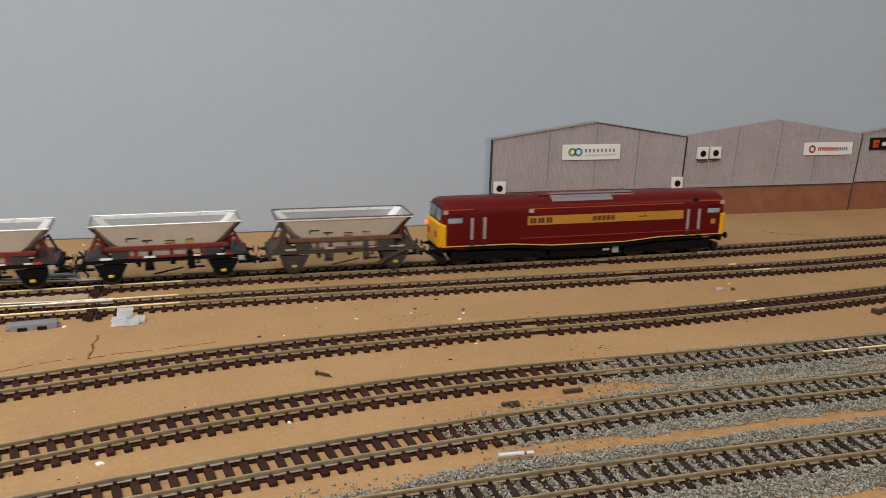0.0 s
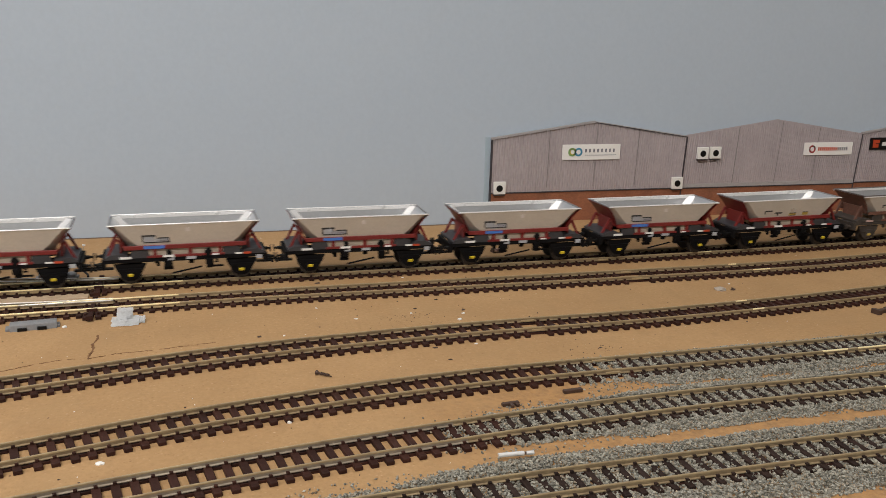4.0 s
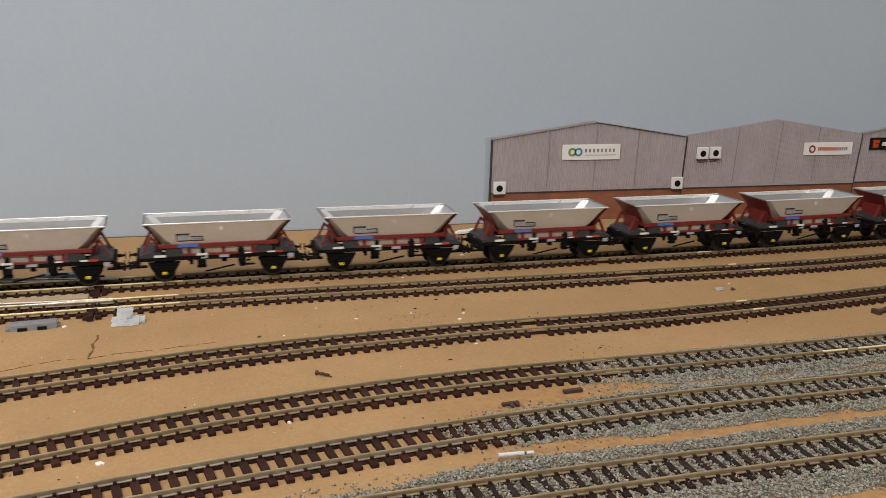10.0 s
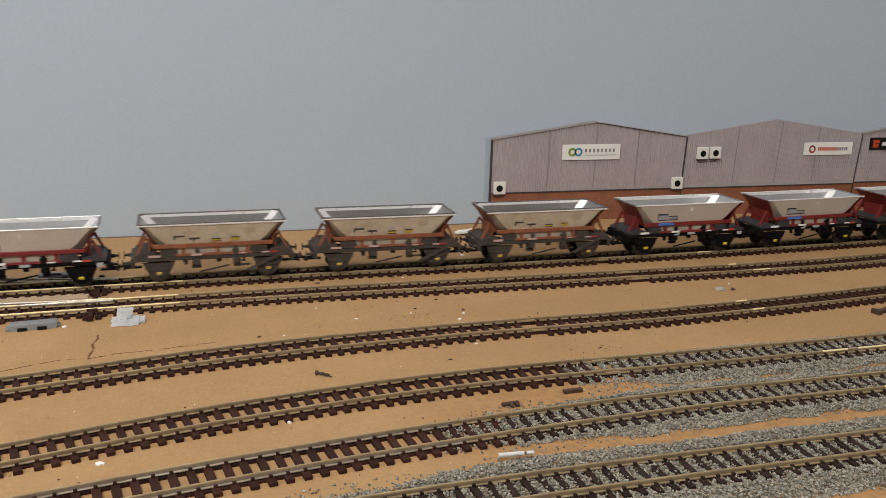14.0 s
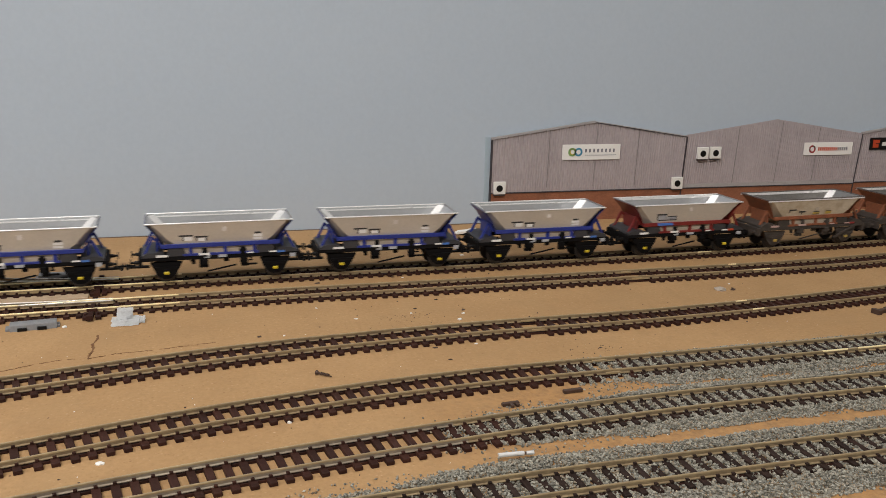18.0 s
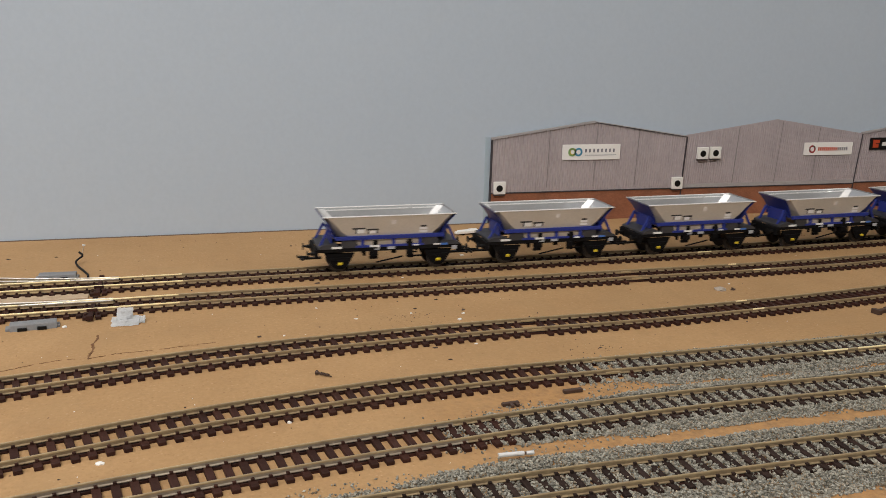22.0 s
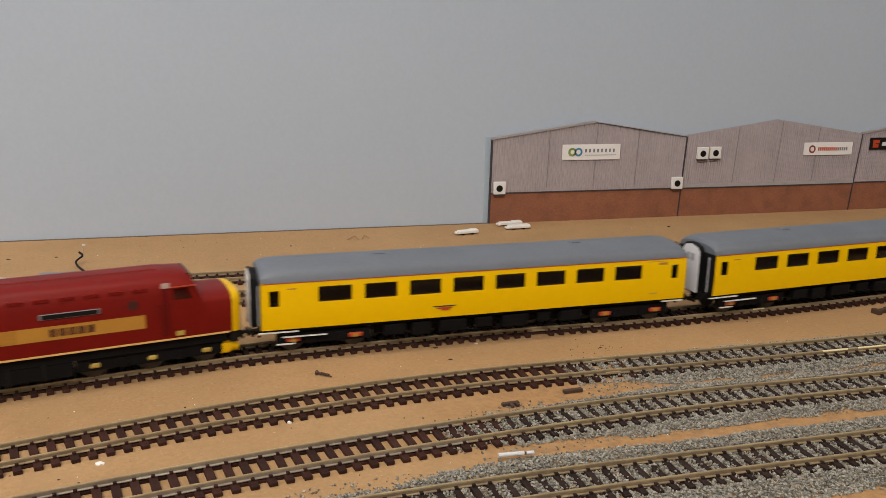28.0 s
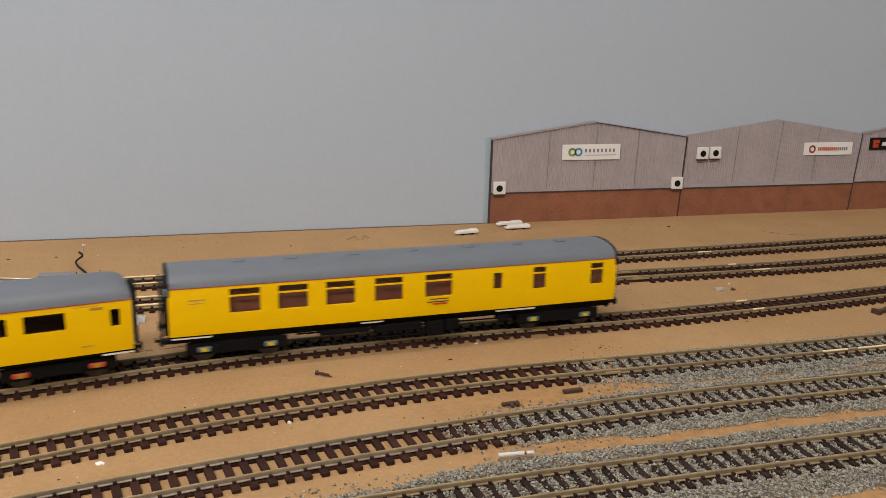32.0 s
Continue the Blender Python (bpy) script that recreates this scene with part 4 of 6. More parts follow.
chips([(0.0346, 0.4965, 2.4, 1.6, 1.2), (0.154, 0.5457, 2.2, 1.2, 1), (0.1356, 0.5296, 2, 1.1, 0.8), (0.1292, 0.4579, 2.6, 1.4, 0.9), (0.1325, 0.4383, 2.6, 1.2, 0.8), (0.0827, 0.5995, 3.2, 1.3, 1), (0.1377, 0.6049, 2.2, 1.2, 0.8), (-0.1329, 0.7067, 3, 1.4, 0.7), (-0.0997, 0.7073, 2, 1, 0.6), (0.0768, 0.711, 1.8, 1, 0.7), (0.222, 0.4378, 1.8, 1, 0.8), (0.4271, 0.7224, 2.6, 1.5, 1.1), (0.1653, 0.5211, 2.4, 1.2, 1.6), (0.4473, 0.5065, 2.0, 1.0, 0.9)], "dirt_chip", BROWNBIT, "dark brown chip of dirt on the board", "chip", "dirt chips")
chips([(0.0487, 0.4954, 1.4, 1, 0.8), (0.1633, 0.5144, 2.2, 1.2, 0.8), (0.1309, 0.5211, 1.6, 1, 0.7), (0.0948, 0.5173, 2.2, 1.2, 0.6), (0.1541, 0.4591, 2.2, 1.2, 0.8), (0.1442, 0.6021, 1.6, 1, 0.7), (0.2056, 0.6568, 2.8, 1.4, 1.0), (0.0741, 0.5435, 1.6, 1, 0.5), (0.3727, 0.5403, 1.6, 1.0, 0.6)], "plaster_flake", WHITE, "tiny pale plaster flake on the board", "flake", "plaster flakes")


def curl(points):
    bm = bmesh.new()
    pts = [Vector(p) for p in points]
    for a, b in zip(pts, pts[1:]):
        tube(bm, a, b + (b - a) * 0.1, 0.4, 6)
    return tagged(part("shaving", bm, SHAVING), "thin curled brown wood shaving on the board", "shaving", "wood shavings")


SHAVING = material("brown_wood_shaving", (0.33, 0.20, 0.095), rough=0.8, coarse=200)
curl([(125.7, 724.5, 0.4), (129.7, 727.5, 1.4), (132.7, 728.5, 2.2), (134.7, 722.5, 0.5)])
curl([(137.7, 723.5, 0.5), (140.7, 728.5, 2.4), (143.7, 724.5, 1.2)])


def pin(x, y):
    p = thing("pin", pose(x, y, 0.0), "thin pale headed pin standing in the board", "pin")
    bm = bmesh.new()
    tube(bm, (0, 0, 0), (1.2, 0, 6.0), 0.35, 8)
    part("shank", bm, CHUTE, p)
    bm = bmesh.new()
    tube(bm, (1.15, 0, 5.8), (1.35, 0, 6.6), 1.3, 12)
    part("head", bm, PAPER, p, "pale flat head")


pin(-0.0824, 0.7181)


def crack(points, width, name="board_crack"):
    """A thin brown split in the board's face, its lips a hair proud."""
    bm = bmesh.new()
    rnd = random.Random(len(points))
    for (x0, y0), (x1, y1) in zip(points, points[1:]):
        n = 6
        a = math.atan2(y1 - y0, x1 - x0)
        step = math.hypot(x1 - x0, y1 - y0) / n
        for k in range(n):
            if rnd.random() < 0.12:
                continue
            u = (k + 0.5) / n
            m = pose(x0 + (x1 - x0) * u + rnd.gauss(0, 0.2), y0 + (y1 - y0) * u + rnd.gauss(0, 0.2), 0.0, 0, 0, math.degrees(a) + rnd.gauss(0, 9))
            cube_fast(bm, m @ Matrix.Diagonal((step * 1.1, width * rnd.uniform(0.7, 2.0), 0.3, 1)))
    return tagged(part(name, bm, CRACK), "thin brown crack in the fibreboard", "crack", kind="structure")


crack([(-54.9, 519), (-54.0, 512), (-56.4, 503), (-55.0, 495), (-56.5, 486), (-56.0, 480)], 0.8)
crack([(-110, 466), (-97.6, 471.4), (-80, 479), (-69.4, 482.4), (-56, 481.5), (-40, 486), (-20, 487.5), (10, 493)], 0.35)
crack([(505, 690), (520, 676), (535, 668)], 0.4)


# crumbs, seeds of glue and chips strewn over the board
def strewn():
    rng = np.random.default_rng(11)
    for name, mat, count, lo, hi, label in (("dust_crumbs", WHITE, 200, 0.2, 0.66, "fine pale crumbs strewn over the board"), ("dirt_crumbs", BROWNBIT, 520, 0.2, 0.85, "fine dark crumbs strewn over the board")):
        verts, faces = [], []
        for _ in range(count):
            x, y, r = rng.uniform(-0.16, 0.7), rng.uniform(0.26, 0.765), rng.uniform(lo, hi) ** 1.3
            if mat is BROWNBIT and rng.random() < 0.22:
                # a spill of dirt beside the siding, and one in the middle of the board
                cx, cy = ((0.2180, 0.4360), (0.1250, 0.5150), (0.1130, 0.5060))[int(rng.integers(3))]
                x, y, r = rng.normal(cx, 0.011), rng.normal(cy, 0.004), r * 0.7
            base = np.array([(1, 0, 0), (-1, 0, 0), (0, 1, 0), (0, -1, 0), (0, 0, 0.8), (0, 0, -0.1)]) * rng.uniform(0.5, 1.4, (6, 1)) * r
            k = len(verts)
            verts.extend(((base + (x / MM, y / MM, 0.05)) * MM).tolist())
            faces.extend([(a + k, b + k, c + k) for a, b, c in ((0, 2, 4), (2, 1, 4), (1, 3, 4), (3, 0, 4), (2, 0, 5), (1, 2, 5), (3, 1, 5), (0, 3, 5))])
        me = bpy.data.meshes.new(name)
        me.from_pydata(verts, [], faces)
        me.materials.append(mat)
        tagged(new(name, me), label, "crumbs", kind="stuff")


strewn()


GANGWAY = material("grey_gangway_plastic", (0.78, 0.79, 0.82), (0.70, 0.71, 0.74), rough=0.55, coarse=60)


# ---- rolling stock: x along the vehicle, near side at negative y, z above the railhead ----
def wheelset_mesh(radius, gauge=14.6, sides=20):
    bm = bmesh.new()
    tube(bm, (0, -gauge / 2 - 5.0, 0), (0, gauge / 2 + 5.0, 0), 1.0, 8)
    for s in (-1, 1):
        y = s * gauge / 2
        tube(bm, (0, y, 0), (0, y + s * 0.8, 0), radius + 0.7, sides)
        tube(bm, (0, y + s * 0.8, 0), (0, y + s * 2.8, 0), radius, sides)
        tube(bm, (0, y + s * 2.8, 0), (0, y + s * 3.1, 0), radius * 0.55, 10)
        for k in range(3):
            a = k * 2 * math.pi / 3
            c, d = math.cos(a) * radius * 0.75, math.sin(a) * radius * 0.75
            box(bm, c - 0.5, c + 0.5, y + s * 2.9 - 0.2, y + s * 2.9 + 0.2, d - 0.5, d + 0.5)
    ob = part("wheelset", bm, WHEEL)
    me = ob.data
    bpy.data.objects.remove(ob)
    return me


WHEELS = {6.2: wheelset_mesh(6.2), 6.0: wheelset_mesh(6.0), 7.2: wheelset_mesh(7.2)}


def wheelset(parent, x, radius):
    o = new("wheelset", WHEELS[radius])
    o.parent = parent
    o.matrix_basis = pose(x * MM, 0, radius * MM)
    return o


def buffers(parent, xs, z, length, mat):
    first = None
    for x, d in xs:
        for y in (-11.4, 11.4):
            if first is None:
                bm = bmesh.new()
                tube(bm, (0, 0, 0), (length * 0.55, 0, 0), 1.3, 10)
                tube(bm, (length * 0.5, 0, 0), (length - 0.6, 0, 0), 0.8, 8)
                tube(bm, (length - 0.6, 0, 0), (length, 0, 0), 2.6, 14)
                first = part("buffer", bm, mat, parent, place=pose(x * MM, y * MM, z * MM, 0, 0, 0 if d > 0 else 180))
            else:
                again(first, x, y, z, 0 if d > 0 else 180, parent)


def couplings(parent, xs, z, length):
    first = None
    for x, d in xs:
        if first is None:
            bm = boxes((-4, length, -1.6, 1.6, -0.6, 0.6), (length - 2.0, length - 0.6, -5.2, 5.2, -0.5, 0.9), (length - 6.5, length + 1.8, -0.5, 0.5, 0.5, 1.7))
            tube(bm, (length + 1.8, 0, 0.6), (length + 1.8, 0, 2.9), 0.5, 6)
            first = part("coupling", bm, BLACK, parent, "black hook coupling", place=pose(x * MM, 0, z * MM, 0, 0, 0 if d > 0 else 180))
        else:
            again(first, x, 0, z, 0 if d > 0 else 180, parent)


def octagon(ex, ey, cx, cy, z):
    """Eight corners: ends at +-ex for |y| < cy, sides at +-ey for |x| < cx."""
    return [(ex, -cy, z), (ex, cy, z), (cx, ey, z), (-cx, ey, z), (-ex, cy, z), (-ex, -cy, z), (-cx, -ey, z), (cx, -ey, z)]


def hopper_wagon(style):
    """A two-axle coal hopper. style: red, red_plain, brown, dark, blue."""
    paint = {"red": RED, "red_plain": RED, "brown": BROWN, "dark": DARKBROWN, "blue": BLUE}[style]
    dirty = style in ("brown", "dark")
    body = SILVERDIRT if style == "brown" else SILVER
    frame_mat = CHASSISDIRT if dirty else CHASSIS
    rim_mat = DIRTIN if style == "brown" else RIMGLINT
    label = {"red": "silver coal hopper wagon with red frame and blue panel, black underframe",
             "red_plain": "silver coal hopper wagon with red frame and small yellow panels",
             "brown": "weathered silver hopper wagon with rusty orange-brown frame, dusty underframe",
             "dark": "silver hopper wagon with dark brown frame and dusty brown underframe",
             "blue": "silver coal hopper wagon with bright blue frame, black underframe"}[style]
    w = thing("hopper_wagon", pose(0, 0, ZR), label, "wagon", "hopper wagons of the coal train")
    bm = bmesh.new()
    loft(bm, [octagon(37.5, 15.2, 29.2, 7.6, 26.0), octagon(40.2, 16.2, 34.8, 10.6, 30.5), octagon(43.4, 16.9, 39.2, 12.8, 35.4), octagon(48.0, 17.7, 44.4, 14.8, 40.2)])
    part("hopper", bm, body, w, "tapering silver hopper side")
    bm = bmesh.new()
    loft(bm, [[(x, -y, z), (x + 0.5, -y, z), (x + 0.5, y, z), (x, y, z)] for x, y, z in ((37.8, 13.6, 25.0), (40.5, 14.4, 30.5), (43.7, 15.4, 35.4), (48.2, 16.5, 40.0))], True, True)
    sheet = part("end_sheet", bm, paint, w, "painted sloping end sheet")
    again(sheet, 0, 0, 0, 180)
    rings = [octagon(20.0, 9.0, 17.0, 6.0, 17.0), octagon(36.6, 14.4, 28.6, 7.2, 26.2), octagon(39.4, 15.5, 34.0, 10.0, 30.5), octagon(42.6, 16.2, 38.2, 12.0, 35.4), octagon(47.2, 17.0, 43.2, 13.8, 40.3)]
    part("lining", loft(bmesh.new(), rings, cap_start=True), DIRTIN if style == "brown" else SILVERIN, w, "bare inner faces of the hopper")
    # pale plates laid over the inner corners as the painted glint of the lamps
    for k in (1, 3, 5, 7):
        quad = [Vector(r[j]) for r in rings[2:] for j in (k, (k + 1) % 8)]
        centre = Vector((0, 0, 42))
        bm = bmesh.new()
        lo, hi = ([bm.verts.new(v + (centre - v).normalized() * d) for v in quad] for d in (0.12, 0.45))
        for layer in (lo, hi):
            for i in (0, 2):
                bm.faces.new((layer[i], layer[i + 1], layer[i + 3], layer[i + 2]))
        rim_loop = (0, 1, 3, 5, 4, 2)
        for i in range(6):
            p, q = rim_loop[i], rim_loop[(i + 1) % 6]
            bm.faces.new((lo[p], lo[q], hi[q], hi[p]))
        bmesh.ops.recalc_face_normals(bm, faces=bm.faces[:])
        part("corner_plate", bm, CORNERGLINT, w, "inner corner face with the lamp's glint painted on")
    # top rim: clean wagons get painted glint along the sides, painted shade on ends and corner webs
    edge_mat = DULLRIM if dirty else rim_mat
    side_rim = part("rim", boxes((-48.5, 48.5, -0.6, 0.6, 40.15, 40.95), bevel=0.2), edge_mat, w, "metal top rim", place=pose(0, -0.0176, 0))
    again(side_rim, 0, 17.6, 0)
    end_rim = part("end_rim", boxes((-0.55, 0.55, -17.0, 17.0, 40.15, 40.95), bevel=0.2), DULLRIM if dirty else RIMSHADE, w, "dull metal end rim", place=pose(0.0479, 0, 0))
    again(end_rim, -47.9, 0, 0)
    if dirty:
        band = part("rim_band", boxes((-48.3, 48.3, -0.3, 0.3, 39.3, 40.15)), RIMGLINT, w, "bright strip under the rim", place=pose(0, -0.0180, 0))
        again(band, 0, 18.0, 0)
    for rz in (0, 180):
        for flip in (1, -1):
            bm = bmesh.new()
            prism(bm, [(42.4, flip * 17.1), (48.0, flip * 17.1), (48.0, flip * 13.4), (47.0, flip * 13.4)], "z", 39.9, 40.4)
            part("corner_web", bm, DULLRIM if dirty else RIMSHADE, w, place=pose(0, 0, 0, 0, 0, rz))
    lip = part("rim_lip", boxes((-43.0, 43.0, -0.25, 0.25, 38.4, 39.2) if style == "blue" else (-43.0, 43.0, -0.25, 0.25, 38.5, 40.2)), RIMGLINT, w, "bright inner lip of the rim", place=pose(0, 0.0166, 0))
    again(lip, 0, -16.6, 0)
    part("chute", loft(bmesh.new(), [octagon(17, 9.5, 15.5, 8.5, 14.0), octagon(25.0, 14.9, 24.0, 13.4, 19.4), octagon(30.0, 15.1, 28.8, 13.4, 25.8)], True, True), CHUTE, w, "dull grey discharge chute")
    # frame
    sill = part("side_sill", boxes((-39.5, 39.5, -0.8, 0.8, 24.4, 27.2), bevel=0.2), paint, w, place=pose(0, -0.0160, 0))
    again(sill, 0, 16.0, 0)
    rail_ = part("lower_sill", boxes((-25.0, 25.0, -0.7, 0.7, 18.6, 20.2), bevel=0.2), paint, w, place=pose(0, -0.0158, 0))
    again(rail_, 0, 15.8, 0)
    post = None
    for y in (-15.7, 15.7):
        for x in (-20, 2.5, 22):
            if post is None:
                post = part("post", boxes((-1.1, 1.1, -0.7, 0.7, 19.5, 25.0)), paint, w, place=pose(x * MM, y * MM, 0))
            else:
                again(post, x, y, 0)
    lever = None
    for y, x in ((-16.5, -11.0), (-16.5, 14.2), (16.5, -11.0), (16.5, 14.2)):
        if lever is None:
            lever = part("door_lever", boxes((-1.5, 1.5, -0.5, 0.5, 17.8, 23.6), (-2.0, 2.0, -0.7, 0.7, 12.6, 16.2), bevel=0.2), frame_mat, w, "dark door lever", place=pose(x * MM, y * MM, 0))
        else:
            again(lever, x, y, 0)
    # foot panels under the hopper
    gus = None
    for sx, rz in ((1, 0), (-1, 180)):
        for y in (-15.4, 15.4):
            if gus is None:
                bm = bmesh.new()
                prism(bm, [(23, 18.8), (35.5, 18.8), (35.0, 23.5), (32.0, 24.2), (24.5, 24.2)], "y", -0.7, 0.7)
                gus = part("gusset", bm, PLATFORM if not dirty else frame_mat, w, "dark grey foot panel", place=pose(0, y * MM, 0, 0, 0, rz))
            else:
                again(gus, 0, y, 0, rz)
    strut = None
    for rz in (0, 180):
        for y in (-11.5, 11.5):
            if strut is None:
                bm = bmesh.new()
                prism(bm, [(49.6, 18.5), (51.2, 18.5), (44.6, 31.5), (43.0, 31.0)], "y", -0.8, 0.8)
                prism(bm, [(38.6, 25.5), (39.8, 25.0), (44.6, 31.0), (43.6, 31.8)], "y", -0.8, 0.8)
                strut = part("end_strut", bm, paint, w, place=pose(0, y * MM, 0, 0, 0, rz))
            else:
                again(strut, 0, y, 0, rz)
    bulk = part("end_bulkhead", boxes((-0.6, 0.6, -11.0, 11.0, 19.0, 30.5), bevel=0.2), paint, w, place=pose(0.0415, 0, 0))
    again(bulk, -41.5, 0, 0)
    plat = None
    for rz in (0, 180):
        if plat is None:
            bm = bmesh.new()
            prism(bm, [(37.0, 18.4), (51.4, 18.4), (51.4, 19.8), (47.0, 21.6), (39.0, 21.6), (37.0, 20.6)], "y", -16.2, 16.2)
            plat = part("end_platform", bm, PLATFORM if not dirty else frame_mat, w, "dark grey end platform")
        else:
            again(plat, 0, 0, 0, rz)
    # underframe
    sole = part("solebar", boxes((-52, 52, -0.9, 0.9, 15.9, 18.4), bevel=0.2), frame_mat, w, place=pose(0, -0.0152, 0))
    again(sole, 0, 15.2, 0)
    head = part("headstock", boxes((-1.1, 1.1, -16.3, 16.3, 11.8, 18.2), bevel=0.2), frame_mat, w, place=pose(0.0525, 0, 0))
    again(head, -52.5, 0, 0)
    part("centre_frame", boxes((-51, 51, -3.0, 3.0, 13.2, 16.4), (-20.5, -19, -14.6, 14.6, 14.4, 16.2), (19, 20.5, -14.6, 14.6, 14.4, 16.2)), frame_mat, w)
    guard = cap = None
    for y, s in ((-13.6, -1), (13.6, 1)):
        for x in (-36, 36):
            if guard is None:
                bm = bmesh.new()
                prism(bm, [(-10.5, 14.8), (10.5, 14.8), (8.6, 10.8), (5.2, 5.0), (2.4, 3.2), (-2.4, 3.2), (-5.2, 5.0), (-8.6, 10.8)], "y", -0.8, 0.8)
                box(bm, -7.5, 7.5, -1.7, -0.7, 9.6, 11.6)
                box(bm, -2.6, 2.6, -1.9, -0.7, 5.2, 10.0)
                guard = part("axle_guard", bm, frame_mat, w, place=pose(x * MM, y * MM, 0))
                cap = part("axle_cap", boxes((-1.65, 1.65, -0.7, 0.6, -1.0, 1.0), bevel=0.4), DULLYELLOW if dirty else YELLOWCAP, guard, "yellow axle box cap", place=pose(0, -2.0 * MM, 7.4 * MM))
            else:
                g = again(guard, x, y, 0, 180 if s > 0 else 0)
                again(cap, 0, -2.0, 7.4, 0, g)
    for x in (-36, 36):
        wheelset(w, x, 6.2)
    buffers(w, ((53.3, 1), (-53.3, -1)), 14.6, 5.6, BLACK if not dirty else frame_mat)
    couplings(w, ((51, 1), (-51, -1)), 8.6, 11.4 if style == "blue" else 8.4)
    # brake and door gear
    part("brake_cylinder", boxes((-14.5, -9.0, -15.5, -11.5, 12.0, 18.0), (-14.8, -8.6, -14.4, -12, 9.6, 11.6), bevel=0.3), frame_mat, w)
    part("door_gear", boxes((12.0, 16.5, -16.4, -12, 15.5, 22.0), (13.0, 17.5, -14.6, -11, 9.4, 15.8), (17.4, 24, -13.4, -12, 9.6, 10.8), (18, 21, -13.4, -12, 12.6, 13.6), bevel=0.3), frame_mat, w)
    part("pipe_bracket", boxes((-19.5, -17.2, -13.4, -12, 12, 15.9), (1.5, 5.0, -13.6, -12.2, 13.0, 15.9), bevel=0.3), frame_mat, w)
    bm = bmesh.new()
    tube(bm, (-9.5, -12.6, 6.6), (10.0, -12.6, 10.2), 0.6, 6)
    part("brake_rod", bm, frame_mat, w)
    if dirty:
        bm = bmesh.new()
        prism(bm, [(21, 7.6), (24, 6.8), (46, 17.0), (44, 18.0)], "y", -17.0, -16.2)
        part("brake_lever", bm, frame_mat, w, "long sloping brake lever")
    # printed panels and white fittings on the near and far sides
    def mark(name, rows, mat, y, lab=""):
        for x0, x1, z0, z1 in rows:
            part(name, boxes((x0, x1, y - 0.22, y + 0.22, z0, z1)), mat, w, lab)

    def on_side(name, rows, mat, lab=""):
        # follows the slope of the hopper's side
        bm = bmesh.new()
        for x0, x1, z0, z1 in rows:
            y0, y1 = (-(15.2 + (z - 26.0) * 0.17) - 0.12 for z in (z0, z1))
            prism(bm, [(y0 - 0.2, z0), (y0 + 0.2, z0), (y1 + 0.2, z1), (y1 - 0.2, z1)], "x", x0, x1)
        part(name, bm, mat, w, lab)
    small_white = [(-42.2, -34.8, 18.7, 20.2), (-15.0, -7.8, 18.9, 20.4), (16.8, 21.2, 18.8, 19.7), (31.8, 36.8, 18.7, 19.7)]
    pale = PINKGREY if dirty else WHITE
    mark("white_plate", small_white, pale, -16.8, "small pale plate on the frame")
    if not dirty:
        mark("brake_plate", [(46.0, 49.8, 14.8, 17.4)], LIGHTGREY, -16.3, "small square pale plate")
    if style == "red":
        on_side("data_panel", [(-28.0, -19.0, 32.7, 33.9), (-27.8, -26.9, 29.6, 33.0), (-20.8, -19.9, 29.6, 33.0), (-27.0, -10.0, 28.7, 29.5), (-18.4, -10.4, 31.2, 32.1), (-11.2, -10.3, 29.3, 31.8), (-17, -12, 29.8, 30.6)], DARKPRINT, "dark printed data panel of unreadable lettering")
        mark("blue_panel", [(-27.0, -13.6, 25.0, 27.0)], PATCHBLUE, -16.95, "blue name panel")
        on_side("panel_ground", [(-26.6, -19.8, 29.4, 33.0), (-19.6, -11.0, 29.4, 31.4)], LIGHTGREY, "pale printed ground of the data panel")
        on_side("small_label", [(0.2, 2.8, 35.4, 37.8)], PALEPRINT)
        mark("red_mark", [(37.2, 42.4, 18.5, 19.9)], ORANGE, -16.85)
        mark("grey_gear", [(-12.0, -7.8, 16.6, 18.6), (0.0, 6.2, 16.8, 18.6)], LIGHTGREY, -16.4)
    elif style == "blue":
        on_side("data_panel", [(-27.5, -18.0, 31.8, 32.8), (-25.0, -24.2, 28.8, 31.8), (-17.0, -8.5, 30.8, 31.9), (-16.2, -15.4, 28.4, 30.8), (-10.0, -9.0, 28.6, 30.8)], DARKPRINT, "dark printed data lines")
        on_side("white_panel", [(21.4, 27.4, 30.2, 31.8), (21.4, 27.4, 28.2, 29.6)], SIGNWHITE, "white printed panel")
        on_side("pale_panel", [(-24.0, -18.6, 29.0, 31.6), (-15.0, -10.2, 28.6, 30.6)], SIGNWHITE, "pale printed panel")
        on_side("number_bar", [(22.2, 26.6, 32.0, 33.2)], DARKPRINT)
        on_side("small_label", [(0.8, 4.0, 34.6, 37.4)], PALEPRINT)
        mark("grey_gear", [(-11.5, -7.5, 16.8, 18.8), (-2.0, 3.4, 16.9, 18.7)], LIGHTGREY, -16.4)
        mark("blue_plate", [(37.4, 42.4, 18.4, 19.8)], PATCHBLUE, -16.9)
    else:
        on_side("data_panel", [(-25.8, -18.4, 31.6, 32.6), (-25.8, -24.8, 29.8, 31.6), (-15.8, -9.0, 29.8, 31.0), (-13.4, -12.4, 28.4, 29.8)], DARKPRINT, "dark printed data lines")
        on_side("yellow_panel", [(-1.6, 5.2, 27.8, 29.8), (11.4, 17.2, 28.0, 30.2)], PINKGREY if style == "dark" else DULLYELLOW, "small yellow printed panels")
        on_side("panel_bar", [(-1.4, 5.0, 29.4, 30.2), (11.6, 17.0, 29.7, 30.6), (-1.4, 5.0, 27.8, 28.4)], DARKPRINT)
        bm = bmesh.new()
